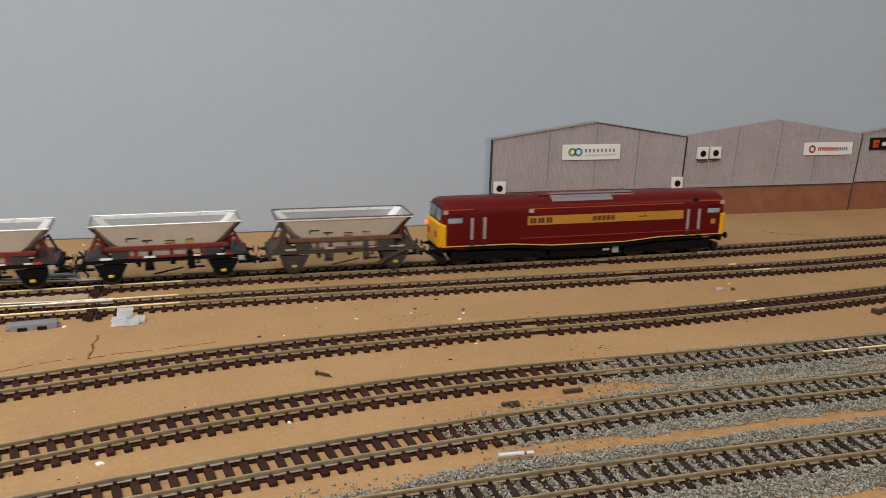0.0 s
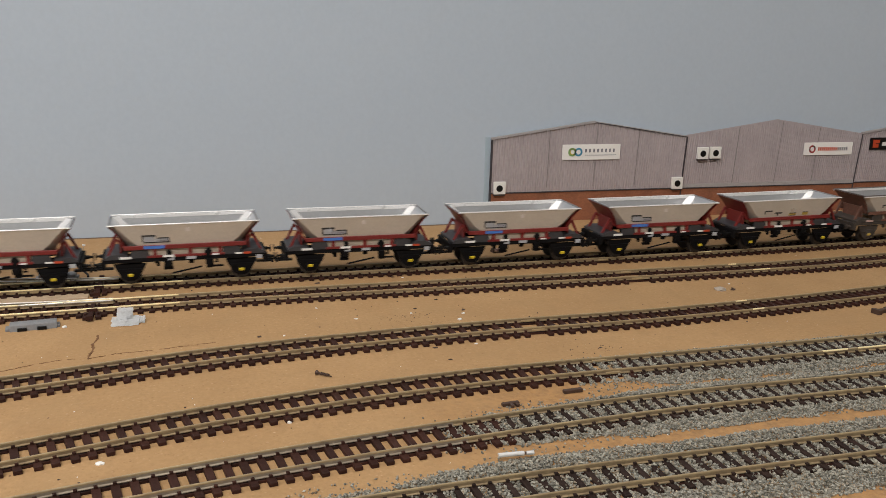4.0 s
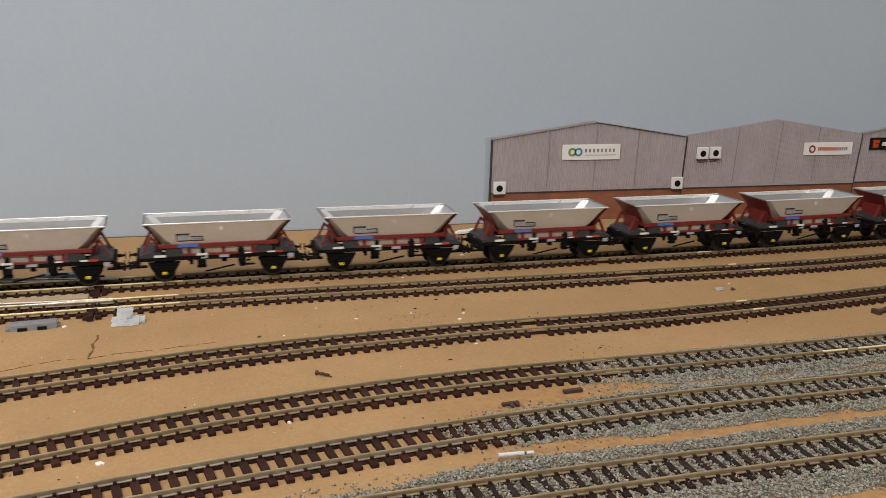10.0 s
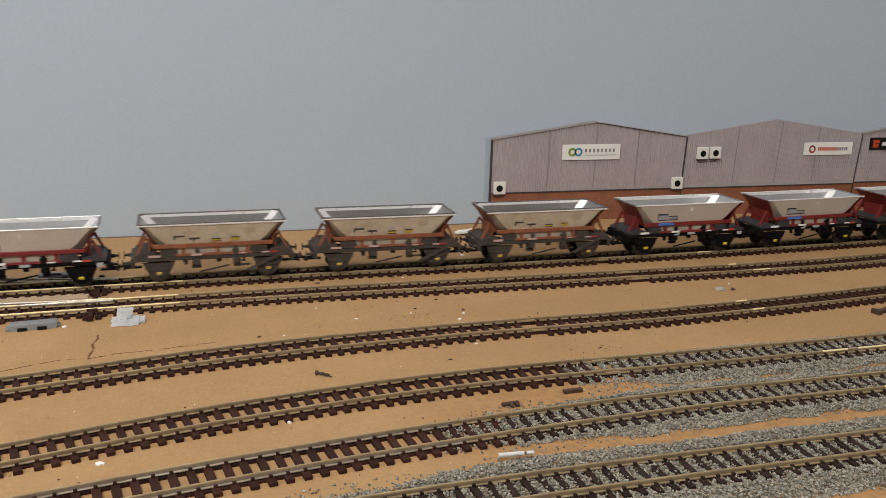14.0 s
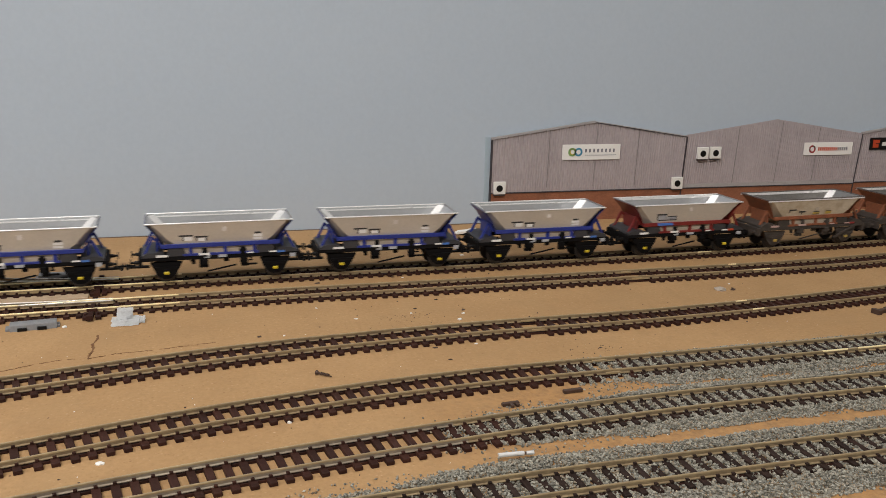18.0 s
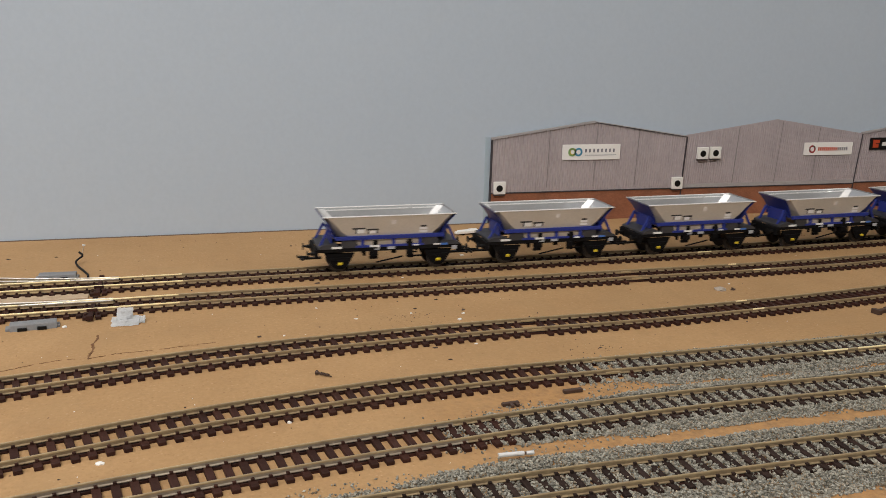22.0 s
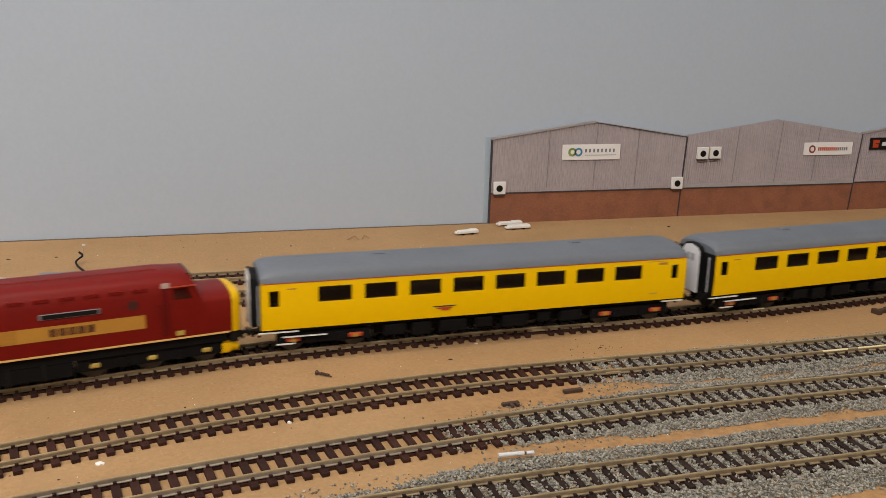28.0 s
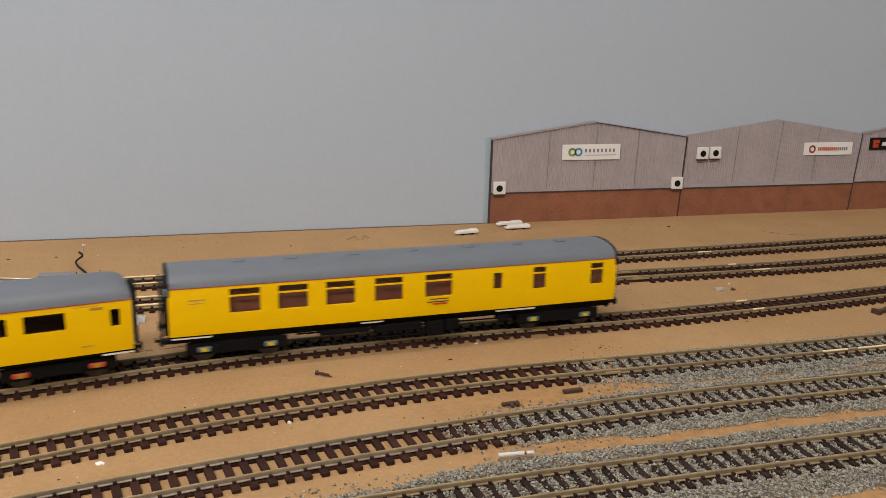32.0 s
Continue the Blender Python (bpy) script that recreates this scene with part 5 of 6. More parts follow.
        for z, r in ((33.0, 2.2), (33.0, 1.3)):
            y = -(15.2 + (z - 26.0) * 0.17)
            tube(bm, (1.8, y + 0.3, z), (1.8, y - (0.2 if r > 2 else 0.28), z), r, 16)
        part("round_label", bm, CHUTE, w, "faded round label")
        mark("door_plate", [(37.2, 42.4, 18.4, 19.8)], PINKGREY if style == "dark" else PRINTRED, -16.6)
    # the tub stands a little taller above the sills
    for me in {c.data for c in w.children}:
        for v in me.vertices:
            v.co.z += max(0.0, v.co.z - 0.028) * 0.07
    return w


def bogie(parent, x, wheelbase, axles, radius, side_y, cap_mat, cap_size, length, cap_label, sub=None):
    """A bogie at x: side frames with axle boxes, on wheelsets."""
    b = part("bogie", boxes((-length / 2, length / 2, -side_y, -side_y + 1.8, 4.6, 11.2), (-length / 2, length / 2, side_y - 1.8, side_y, 4.6, 11.2),
                            (-length / 2 + 2, length / 2 - 2, -side_y + 1.7, side_y - 1.7, 8.5, 11.0), bevel=0.5), CHASSIS, parent, "black bogie frame", place=pose(x * MM, 0, 0))
    boxm = None
    for k in range(axles):
        ax = -wheelbase / 2 + wheelbase * k / (axles - 1)
        for y, rz in ((-side_y - 0.5, 0), (side_y + 0.5, 180)):
            if boxm is None:
                boxm = part("axle_box", boxes((-cap_size[0] / 2, cap_size[0] / 2, -0.8, 0.6, -cap_size[1] / 2, cap_size[1] / 2), bevel=0.65), cap_mat, b, cap_label, place=pose(ax * MM, y * MM, 7.6 * MM))
            else:
                again(boxm, ax, y, 7.6, rz, b)
        if sub:
            for y in (-side_y - 1.4, side_y + 1.4):
                part("axle_mark", boxes((-1.6, 1.6, -0.15, 0.15, -1.0, 1.0)), sub, b, place=pose(ax * MM, y * MM, 7.6 * MM))
    for side in (-1, 1):
        for f in (-0.25, 0.25):
            part("spring", boxes((-2.6, 2.6, -0.7, 0.7, -1.6, 1.6), (-1.6, 1.6, -0.9, 0.9, -2.6, 2.6), bevel=0.3), CHASSIS, b, place=pose(f * wheelbase * MM, side * (side_y + 0.1) * MM, 7.2 * MM))
    ws = []
    for k in range(axles):
        ws.append(wheelset(parent, x - wheelbase / 2 + wheelbase * k / (axles - 1), radius))
    return b


def shell(profile, x0, x1):
    """A closed body from an outline of (y, z), both sides mirrored."""
    bm = bmesh.new()
    full = profile + [(-y, z) for y, z in reversed(profile)]
    return prism(bm, full, "x", x0, x1)


def glyph(x0, x1, y, z0, z1):
    """A plain bar, split by a slit, that stands in for one letter."""
    c, t = (x0 + x1) / 2, (x1 - x0) * 0.07
    return boxes((x0, c - t, y - 0.3, y + 0.3, z0, z1), (c + t, x1, y - 0.3, y + 0.3, z0, z1))


def freight_loco():
    """The long maroon six-axle diesel that hauls the hoppers."""
    l_ = thing("diesel_locomotive", pose(0, 0, ZR), "maroon diesel locomotive with gold band and yellow cab ends", "locomotive", "trains")
    # body between the cabs and the two cabs share one roof line
    side = [(16.6, 14.0), (17.3, 20.0), (17.4, 38.0), (17.0, 43.4), (15.2, 46.0), (10.5, 49.0), (4.5, 50.3)]
    b = part("body", shell(side, -99.0, 99.0), MAROON, l_, "maroon body side and roof")
    bm = bmesh.new()
    prism(bm, [(-99, 16.4), (-62, 16.2), (-30, 13.4), (30, 13.4), (62, 16.2), (99, 16.4), (99, 14.1), (62, 13.5), (30, 10.4), (-30, 10.4), (-62, 13.5), (-99, 14.1)], "y", -16.9, 16.9)
    part("valance", bm, CHASSIS, l_, "black lower valance")
    # gold line along the bottom edge, dipping in the middle
    for y in (-17.5, 17.5):
        bm = bmesh.new()
        path = [(-117.0, 16.4), (-62, 16.2), (-30, 13.8), (30, 13.8), (62, 16.2), (117.0, 16.4)]
        prism(bm, path + [(x, z + 0.65) for x, z in reversed(path)], "y", y - 0.2, y + 0.2)
        part("bottom_line", bm, PALEGOLD, l_, "thin gold line")
    bm = bmesh.new()
    prism(bm, [(-60, 16.4), (-30, 14.0), (30, 14.0), (60, 16.4), (60, 17.2), (-60, 17.2)], "y", -17.25, 17.25)
    part("lower_body", bm, MAROON, l_)
    for rz in (0, 180):
        cab = part("cab", bmesh_cab(), MAROON, l_, "maroon cab with raked screen", place=pose(0, 0, 0, 0, 0, rz))
        bm = bmesh.new()
        box(bm, 116.7, 119.4, -16.4, 16.4, 15.8, 33.6, 0.8)
        box(bm, 113.8, 117.2, -17.55, 17.55, 16.6, 33.2, 0.5)
        part("nose_panel", bm, NOSEYELLOW, cab, "yellow warning panel")
        part("lamp_cluster", boxes((119.3, 119.8, -11.5, -6.5, 22.5, 27.5), (119.3, 119.8, 6.5, 11.5, 22.5, 27.5)), ORANGE, cab, "orange lamp clusters")
        bm = bmesh.new()
        for s in (-1, 1):
            prism(bm, [(s * 1.2, 35.0), (s * 15.0, 35.0), (s * 14.2, 43.6), (s * 1.2, 44.4)], "x", 117.3, 117.7)
        for v in bm.verts:
            v.co.x -= (v.co.z - 34.0) * 0.13
        part("windscreen", bm, CABPANE, cab, "raked two-part windscreen")
        # grey backing added under the panes so the windscreen shows pale
        bm = bmesh.new()
        for s in (-1, 1):
            prism(bm, [(s * 2.4, 35.6), (s * 14.0, 35.6), (s * 13.4, 42.6), (s * 2.4, 43.2)], "x", 117.05, 117.25)
        for v in bm.verts:
            v.co.x -= (v.co.z - 34.0) * 0.13
        part("screen_blind", bm, PIPEGREY, cab, "grey backing added to make the windscreen pale")
        for y in (-17.45, 17.45):
            part("side_window", boxes((101.6, 113.0, y * 1.012 - 0.1, y * 1.012 + 0.1, 33.6, 40.2)), CABPANE, cab, "cab side window")
            # pale plate added for the bright wall seen through the cab
            part("window_back", boxes((102.0, 112.6, y - 0.1, y + 0.1, 34.0, 37.6)), LIGHTGREY, cab, "pale plate for the bright wall seen through the windows")
            part("cab_line", boxes((93.0, 117.0, y - 0.2, y + 0.2, 43.4, 44.0)), ORANGE, cab, "thin orange line")
            part("corner_plate", boxes((112.8, 116.4, y - 0.35, y + 0.1, 40.8, 43.4)), PINKGREY, cab)
        for x in (84.6, 94.4):
            for y in (-17.7, 17.7):
                part("handrail", boxes((x - 1.1, x + 1.1, y - 0.35, y + 0.35, 21.4, 37.6), bevel=0.2), HANDRAIL, cab, "pale grey door handrail")
                part("step_plate", boxes((x - 1.6, x + 1.6, y - 0.3, y + 0.3, 16.8, 19.6)), DARKRED, cab)
        part("door", boxes((86.4, 92.6, -17.55, -17.3, 17.6, 41.0)), MAROON, cab)
        part("buffer_beam", boxes((115.0, 118.0, -15.5, 15.5, 10.5, 15.6)), BLACK, cab)
        part("snow_plough", boxes((112, 116.8, -13, 13, 3.0, 8.0)), BLACK, cab)
        part("vent", boxes((88.5, 93.5, -16.9, -15.9, 41.6, 46.0)), BLACK, cab, "dark recess above the door")
    buffers(l_, ((118.0, 1), (-118.0, -1)), 13.6, 6.5, BLACK)
    couplings(l_, ((116, 1), (-116, -1)), 8.6, 8.0)
    # livery and roof
    for y in (-17.62, 17.62):
        part("gold_band", boxes((-51, 80, y - 0.15, y + 0.15, 30.2, 37.0)), GOLD, l_, "broad gold band with dark lettering bars")
        z0, z1 = 31.6, 35.6
        signs = [(x, x + 4.6, z0, z1) for x in (-48.8, -42.4, -36.0)] + [(2.0 + k * 3.9, 4.8 + k * 3.9, z0 + 0.2, z1 - 0.2) for k in range(5)] + [(41, 48, 33.2, 34.0)]
        for x0, x1, a, b_ in signs:
            part("letter_bar", glyph(x0, x1, y, a, b_), DARKRED, l_, "dark red bar of lettering")
        part("cant_line", boxes((-47, 80, y * 0.985 - 0.2, y * 0.985 + 0.2, 42.2, 42.8)), ORANGE, l_, "thin orange line under the roof")
        part("rib", boxes((-56, 98, y - 0.1, y + 0.1, 20.2, 20.8)), PRINTRED, l_)
        part("square_plate", boxes((-50, -46.4, y - 0.25, y + 0.25, 39.6, 42.6)), PINKGREY, l_)
        part("round_plate", boxes((105.5, 109.5, y - 0.2, y + 0.2, 25.0, 29.0), bevel=0.15), GOLD, l_)
    grille = [(-82.0 + k * 2.4, -80.6 + k * 2.4, -17.6, -17.3, 18.5, 41.0) for k in range(11)]
    part("radiator_grille", boxes(*grille), MAROON, l_, "ribbed maroon radiator grille")
    part("roof_hatch", boxes((-39, 40, -8.0, 8.0, 48.6, 50.8), bevel=0.4), MAROON, l_)
    bm = bmesh.new()
    prism(bm, [(-14.2, 46.9), (-8.0, 50.4), (-2.0, 51.2), (-2.0, 50.4), (-7.6, 49.4), (-13.8, 46.2)], "x", -30, 20)
    prism(bm, [(-9.0, 49.9), (-7.0, 50.6), (-2.0, 51.2), (-2.0, 50.4), (-7.0, 49.6), (-9.0, 49.0)], "x", 20, 40)
    part("roof_panel", bm, PIPEGREY, l_, "dull grey roof panel")
    bm = bmesh.new()
    for x in (-70, -58):
        tube(bm, (x, 0, 48.6), (x, 0, 50.7), 5.0, 20)
    part("roof_fan", bm, MAROON, l_, "round roof fans")
    part("tail_lamp", boxes((-120.6, -119.4, 12.2, 14.6, 28.0, 30.4), bevel=0.3), LAMPRED, l_, "lit red tail lamp")
    part("fuel_tank", boxes((-30, 30, -14.5, 14.5, 3.2, 12.0), bevel=1.0), CHASSIS, l_, "black fuel tank")
    part("tank_fitting", boxes((14, 19, -15.2, -14.4, 7, 9), (22, 27, -15, -14.4, 5, 10)), LIGHTGREY, l_)
    for x in (-71.0, 71.0):
        bogie(l_, x, 55.0, 3, 7.2, 14.2, CHASSIS, (5.0, 4.0), 76.0, "black axle box")
    return l_


def bmesh_cab():
    bm = bmesh.new()

    def section(x, top, width):
        w_ = width
        half = [(w_ - 0.7, 14.6), (w_, 20.0), (w_, 38.0), (w_ - 0.4, 43.4), (w_ - 2.2, 46.0), (w_ - 7, min(49.0, top - 1)), (4.5, top)]
        return [(x, y, z) for y, z in half] + [(x, -y, z) for y, z in reversed(half)]
    rings = [section(98.6, 50.3, 17.4), section(112.0, 50.0, 17.4)]
    low = section(117.0, 48.8, 17.0)
    low = [(x - max(0.0, z - 34.0) * 0.13, y, z) for x, y, z in low]
    rings.append(low)
    loft(bm, rings, True, True)
    return bm


def nose_loco():
    """The red six-axle diesel with a nose at each end."""
    l_ = thing("diesel_locomotive", pose(0, 0, ZR), "red nosed diesel locomotive with gold band and yellow ends", "locomotive", "trains")
    side = [(17.4, 16.4), (17.7, 24.0), (17.7, 40.0), (17.0, 43.6), (14.8, 46.9), (10.0, 49.2), (4.0, 50.1)]
    part("body", shell(side, -84.0, 84.0), CRIMSON, l_, "red body side and roof")
    for rz in (0, 180):
        bm = bmesh.new()

        def ring_(x, lift, wide, nose):
            half = [(wide - 0.3, 16.4), (wide, 24.0), (wide, 33.6)]
            if nose:
                half += [(wide - 1.0, 35.4), (wide - 3.8, 36.9), (wide - 8.4, 37.7), (4.0, 38.0)]
            else:
                half += [(wide - 0.6, 43.4), (wide - 3.0, 46.2), (wide - 7.6, lift - 1.2), (4.0, lift)]
            return [(x, y, z) for y, z in half] + [(x, -y, z) for y, z in reversed(half)]
        first = ring_(83.5, 50.1, 17.7, False)
        second = ring_(92.4, 49.8, 17.6, False)
        third = [(x - max(0.0, z - 38.0) * 0.42, y, z) for x, y, z in ring_(98.6, 48.6, 17.4, False)]
        nose_ring = ring_(99.6, 0, 17.3, True)
        loft(bm, [first, second, third], True, False)
        loft(bm, [third, nose_ring, ring_(104.0, 0, 17.2, True), ring_(115.0, 0, 16.9, True)], False, True)
        cab = part("cab", bm, CRIMSON, l_, "red cab and nose", place=pose(0, 0, 0, 0, 0, rz))
        bm = bmesh.new()
        r1 = ring_(114.5, 0, 17.1, True)
        r2 = ring_(117.5, 0, 16.6, True)
        r3 = [(118.8, y * 0.95, 16.6 + (z - 16.4) * 0.97) for x, y, z in ring_(119.0, 0, 16.4, True)]
        r4 = [(119.5, y * 0.84, 17.6 + (z - 16.4) * 0.90) for x, y, z in ring_(119.0, 0, 16.4, True)]
        loft(bm, [r1, r2, r3, r4], True, True)
        part("visor", boxes((93.4, 95.6, -10.5, 10.5, 47.7, 48.4), bevel=0.2), DARKRED, cab, "dark lip over the windscreen")
        nose = part("nose_end", bm, WARNYELLOW, cab, "yellow nose end")
        part("nose_seam", boxes((119.1, 119.8, -0.3, 0.3, 18, 36), (119.1, 119.8, -13, 13, 23.0, 23.4)), GOLD, nose)
        lamps = ((-8.0, 29.4, 1.2), (3.2, 29.0, 0.85), (-3.4, 22.7, 1.25)) if rz == 180 else ()
        for y, z, r in lamps:
            bm = bmesh.new()
            tube(bm, (119.0, y, z), (120.1, y, z), r, 14)
            part("headlamp", bm, LAMPWHITE, nose, "lit white headlamp")
        # windscreen panes on the raked front of the cab
        for s in (-1, 1):
            bm = bmesh.new()
            a, b_ = Vector((98.3, 0, 38.8)), Vector((95.0, 0, 46.6))
            out = Vector((0.92, 0, 0.39)) * 0.3
            for y0, y1 in ((1.2, 7.4), (8.0, 13.4)):
                q = [(a.x, s * y0, a.z), (a.x - 0.3, s * y1, a.z), (b_.x, s * min(y1, 12.0), b_.z), (b_.x, s * y0, b_.z)]
                lo = [bm.verts.new(Vector(p) + out) for p in q]
                hi = [bm.verts.new(Vector(p) + out * 2.4) for p in q]
                bm.faces.new(lo[::-1]), bm.faces.new(hi)
                for i in range(4):
                    bm.faces.new((lo[i], lo[(i + 1) % 4], hi[(i + 1) % 4], hi[i]))
            bmesh.ops.recalc_face_normals(bm, faces=bm.faces[:])
            part("windscreen", bm, CABPANE, cab, "raked windscreen panes")
        for y in (-17.75, 17.75):
            bm = bmesh.new()
            prism(bm, [(85.4, 37.2), (94.6, 37.2), (92.6, 42.6), (85.4, 42.6)], "y", y - 0.2, y + 0.2)
            part("side_window", bm, PANE, cab, "dark cab side window")
            part("door_recess", boxes((80.2, 82.4, y - 0.12, y + 0.12, 19.0, 43.0)), MAROON, cab, "darker door recess")
            part("door_rail", boxes((78.6, 79.2, y - 0.4, y + 0.4, 21, 36), (83.0, 83.6, y - 0.4, y + 0.4, 21, 36)), CRIMSON, cab)
            part("corner_plate", boxes((79.6, 83.8, y - 0.3, y + 0.1, 43.6, 46.2)), PINKGREY, cab, "small pale plate")
            part("cab_line", boxes((84.0, 97.0, y * 0.995 - 0.2, y * 0.995 + 0.2, 43.4, 44.0)), ORANGE, cab, "thin orange line")
            part("step_plate", boxes((86, 90, y - 0.2, y + 0.2, 18.4, 20.8)), DULLYELLOW, cab)
        part("buffer_beam", boxes((113.5, 117.8, -15.8, 15.8, 10.2, 16.2), bevel=0.5), BLACK, cab, "black buffer beam")
        bm = bmesh.new()
        for s in (-1, 1):
            tube(bm, (113.5, s * 9.8, 7.6), (118.3, s * 9.8, 7.6), 4.0, 16)
            box(bm, 108.0, 114.5, s * 9.8 - 4.4, s * 9.8 + 4.4, 3.8, 10.6, 1.0)
        part("cowl", bm, WARNYELLOW, cab, "yellow rounded cowls under the buffer beam")
    buffers(l_, ((118.0, 1), (-118.0, -1)), 13.4, 6.0, BLACK)
    couplings(l_, ((116, 1), (-116, -1)), 8.0, 8.0)
    for y in (-17.85, 17.85):
        f = -1 if y < 0 else 1
        part("bottom_line", boxes((-113, 113, y - 0.25, y + 0.25, 16.5, 17.3)), PALEGOLD, l_, "thin gold line")
        part("gold_band", boxes((-77.5, 71.5, y - 0.15, y + 0.15, 24.4, 31.2)), GOLD, l_, "broad gold band with dark bars")
        for x in (-47, -35, -23.5, -11.5):
            part("letter_bar", glyph(x, x + 4.0, y, 25.8, 30.0), DARKRED, l_, "dark red bar of lettering")
        for k in range(5):
            part("letter_bar", glyph(28.0 + k * 4.2, 31.2 + k * 4.2, y, 26.0, 29.8), DARKRED, l_, "dark red bar of lettering")
        part("faded_patch", boxes((4, 14, y - 0.22, y + 0.22, 24.6, 31.0)), DULLGOLD, l_, "duller patch of the band")
        part("intake_grille", boxes((-72.5, -54.5, y - 0.3, y + 0.3, 24.0, 38.4)), BLACK, l_, "black square intake grille")
        part("cant_line", boxes((-77, -6, y * 0.985 - 0.25, y * 0.985 + 0.25, 43.1, 43.7)), GOLD, l_, "gold line at the roof edge")
        part("nameplate", boxes((24, 51, y - 0.5, y + 0.2, 34.7, 37.3), bevel=0.15), PIPEGREY, l_, "grey plate with a dark bar")
        part("plate_bar", boxes((25, 50, y - 0.62 if y < 0 else y + 0.1, y - 0.1 if y < 0 else y + 0.62, 35.0, 37.0)), BLACK, l_)
        part("square_plate", boxes((-75.0, -71.0, y - 0.2, y + 0.2, 40.2, 42.6)), PINKGREY, l_, "small pale plate")
        part("square_plate", boxes((-8.4, -4.4, y - 0.2, y + 0.2, 38.4, 40.8)), PINKGREY, l_, "small pale plate")
        part("square_plate", boxes((-18.0, -14, y - 0.2, y + 0.2, 35.2, 37.4)), PINKGREY, l_, "small pale plate")
        bm = bmesh.new()
        for x, z in ((-24.5, 36.5), (66, 36.8)):
            tube(bm, (x, y - 0.15, z), (x, y + 0.15, z), 2.5, 18)
        part("porthole", bm, DARKRED, l_, "round dark porthole")
        part("roof_louvre", boxes(*[(0 + k * 11.0, 7 + k * 11.0, y * 0.97 - 0.4, y * 0.97 + 0.4, 43.0, 44.4) for k in range(7)]), CRIMSON, l_)
    bm = bmesh.new()
    tube(bm, (-60, -2.5, 48.4), (-60, -2.5, 50.5), 6.5, 24)
    part("roof_fan", bm, BLACK, l_, "round black roof fan grille")
    part("roof_ridge", boxes((-40, 80, -4.5, 4.5, 49.6, 50.5), bevel=0.4), CRIMSON, l_)
    part("exhaust", boxes((-12, -2, -2.5, 2.5, 50.4, 51.0), bevel=0.2), BLACK, l_)
    part("underframe", boxes((-112, 112, -15.6, 15.6, 11.4, 16.4)), CHASSIS, l_, "black underframe")
    part("fuel_tank", boxes((-40, 38, -15.4, 15.4, 3.4, 12.0), bevel=0.9), CHASSIS, l_, "black fuel tank")
    for a, b in ((-18, -16.5), (8, 9.5), (24, 25)):
        part("tank_strap", boxes((a, b, -15.7, 15.7, 3.3, 12)), BLACK, l_)
    for x in (-74.35, 74.35):
        bogie(l_, x, 54.0, 3, 7.2, 14.2, DULLYELLOW, (4.6, 2.5), 72.0, "dull yellow axle box")
    return l_


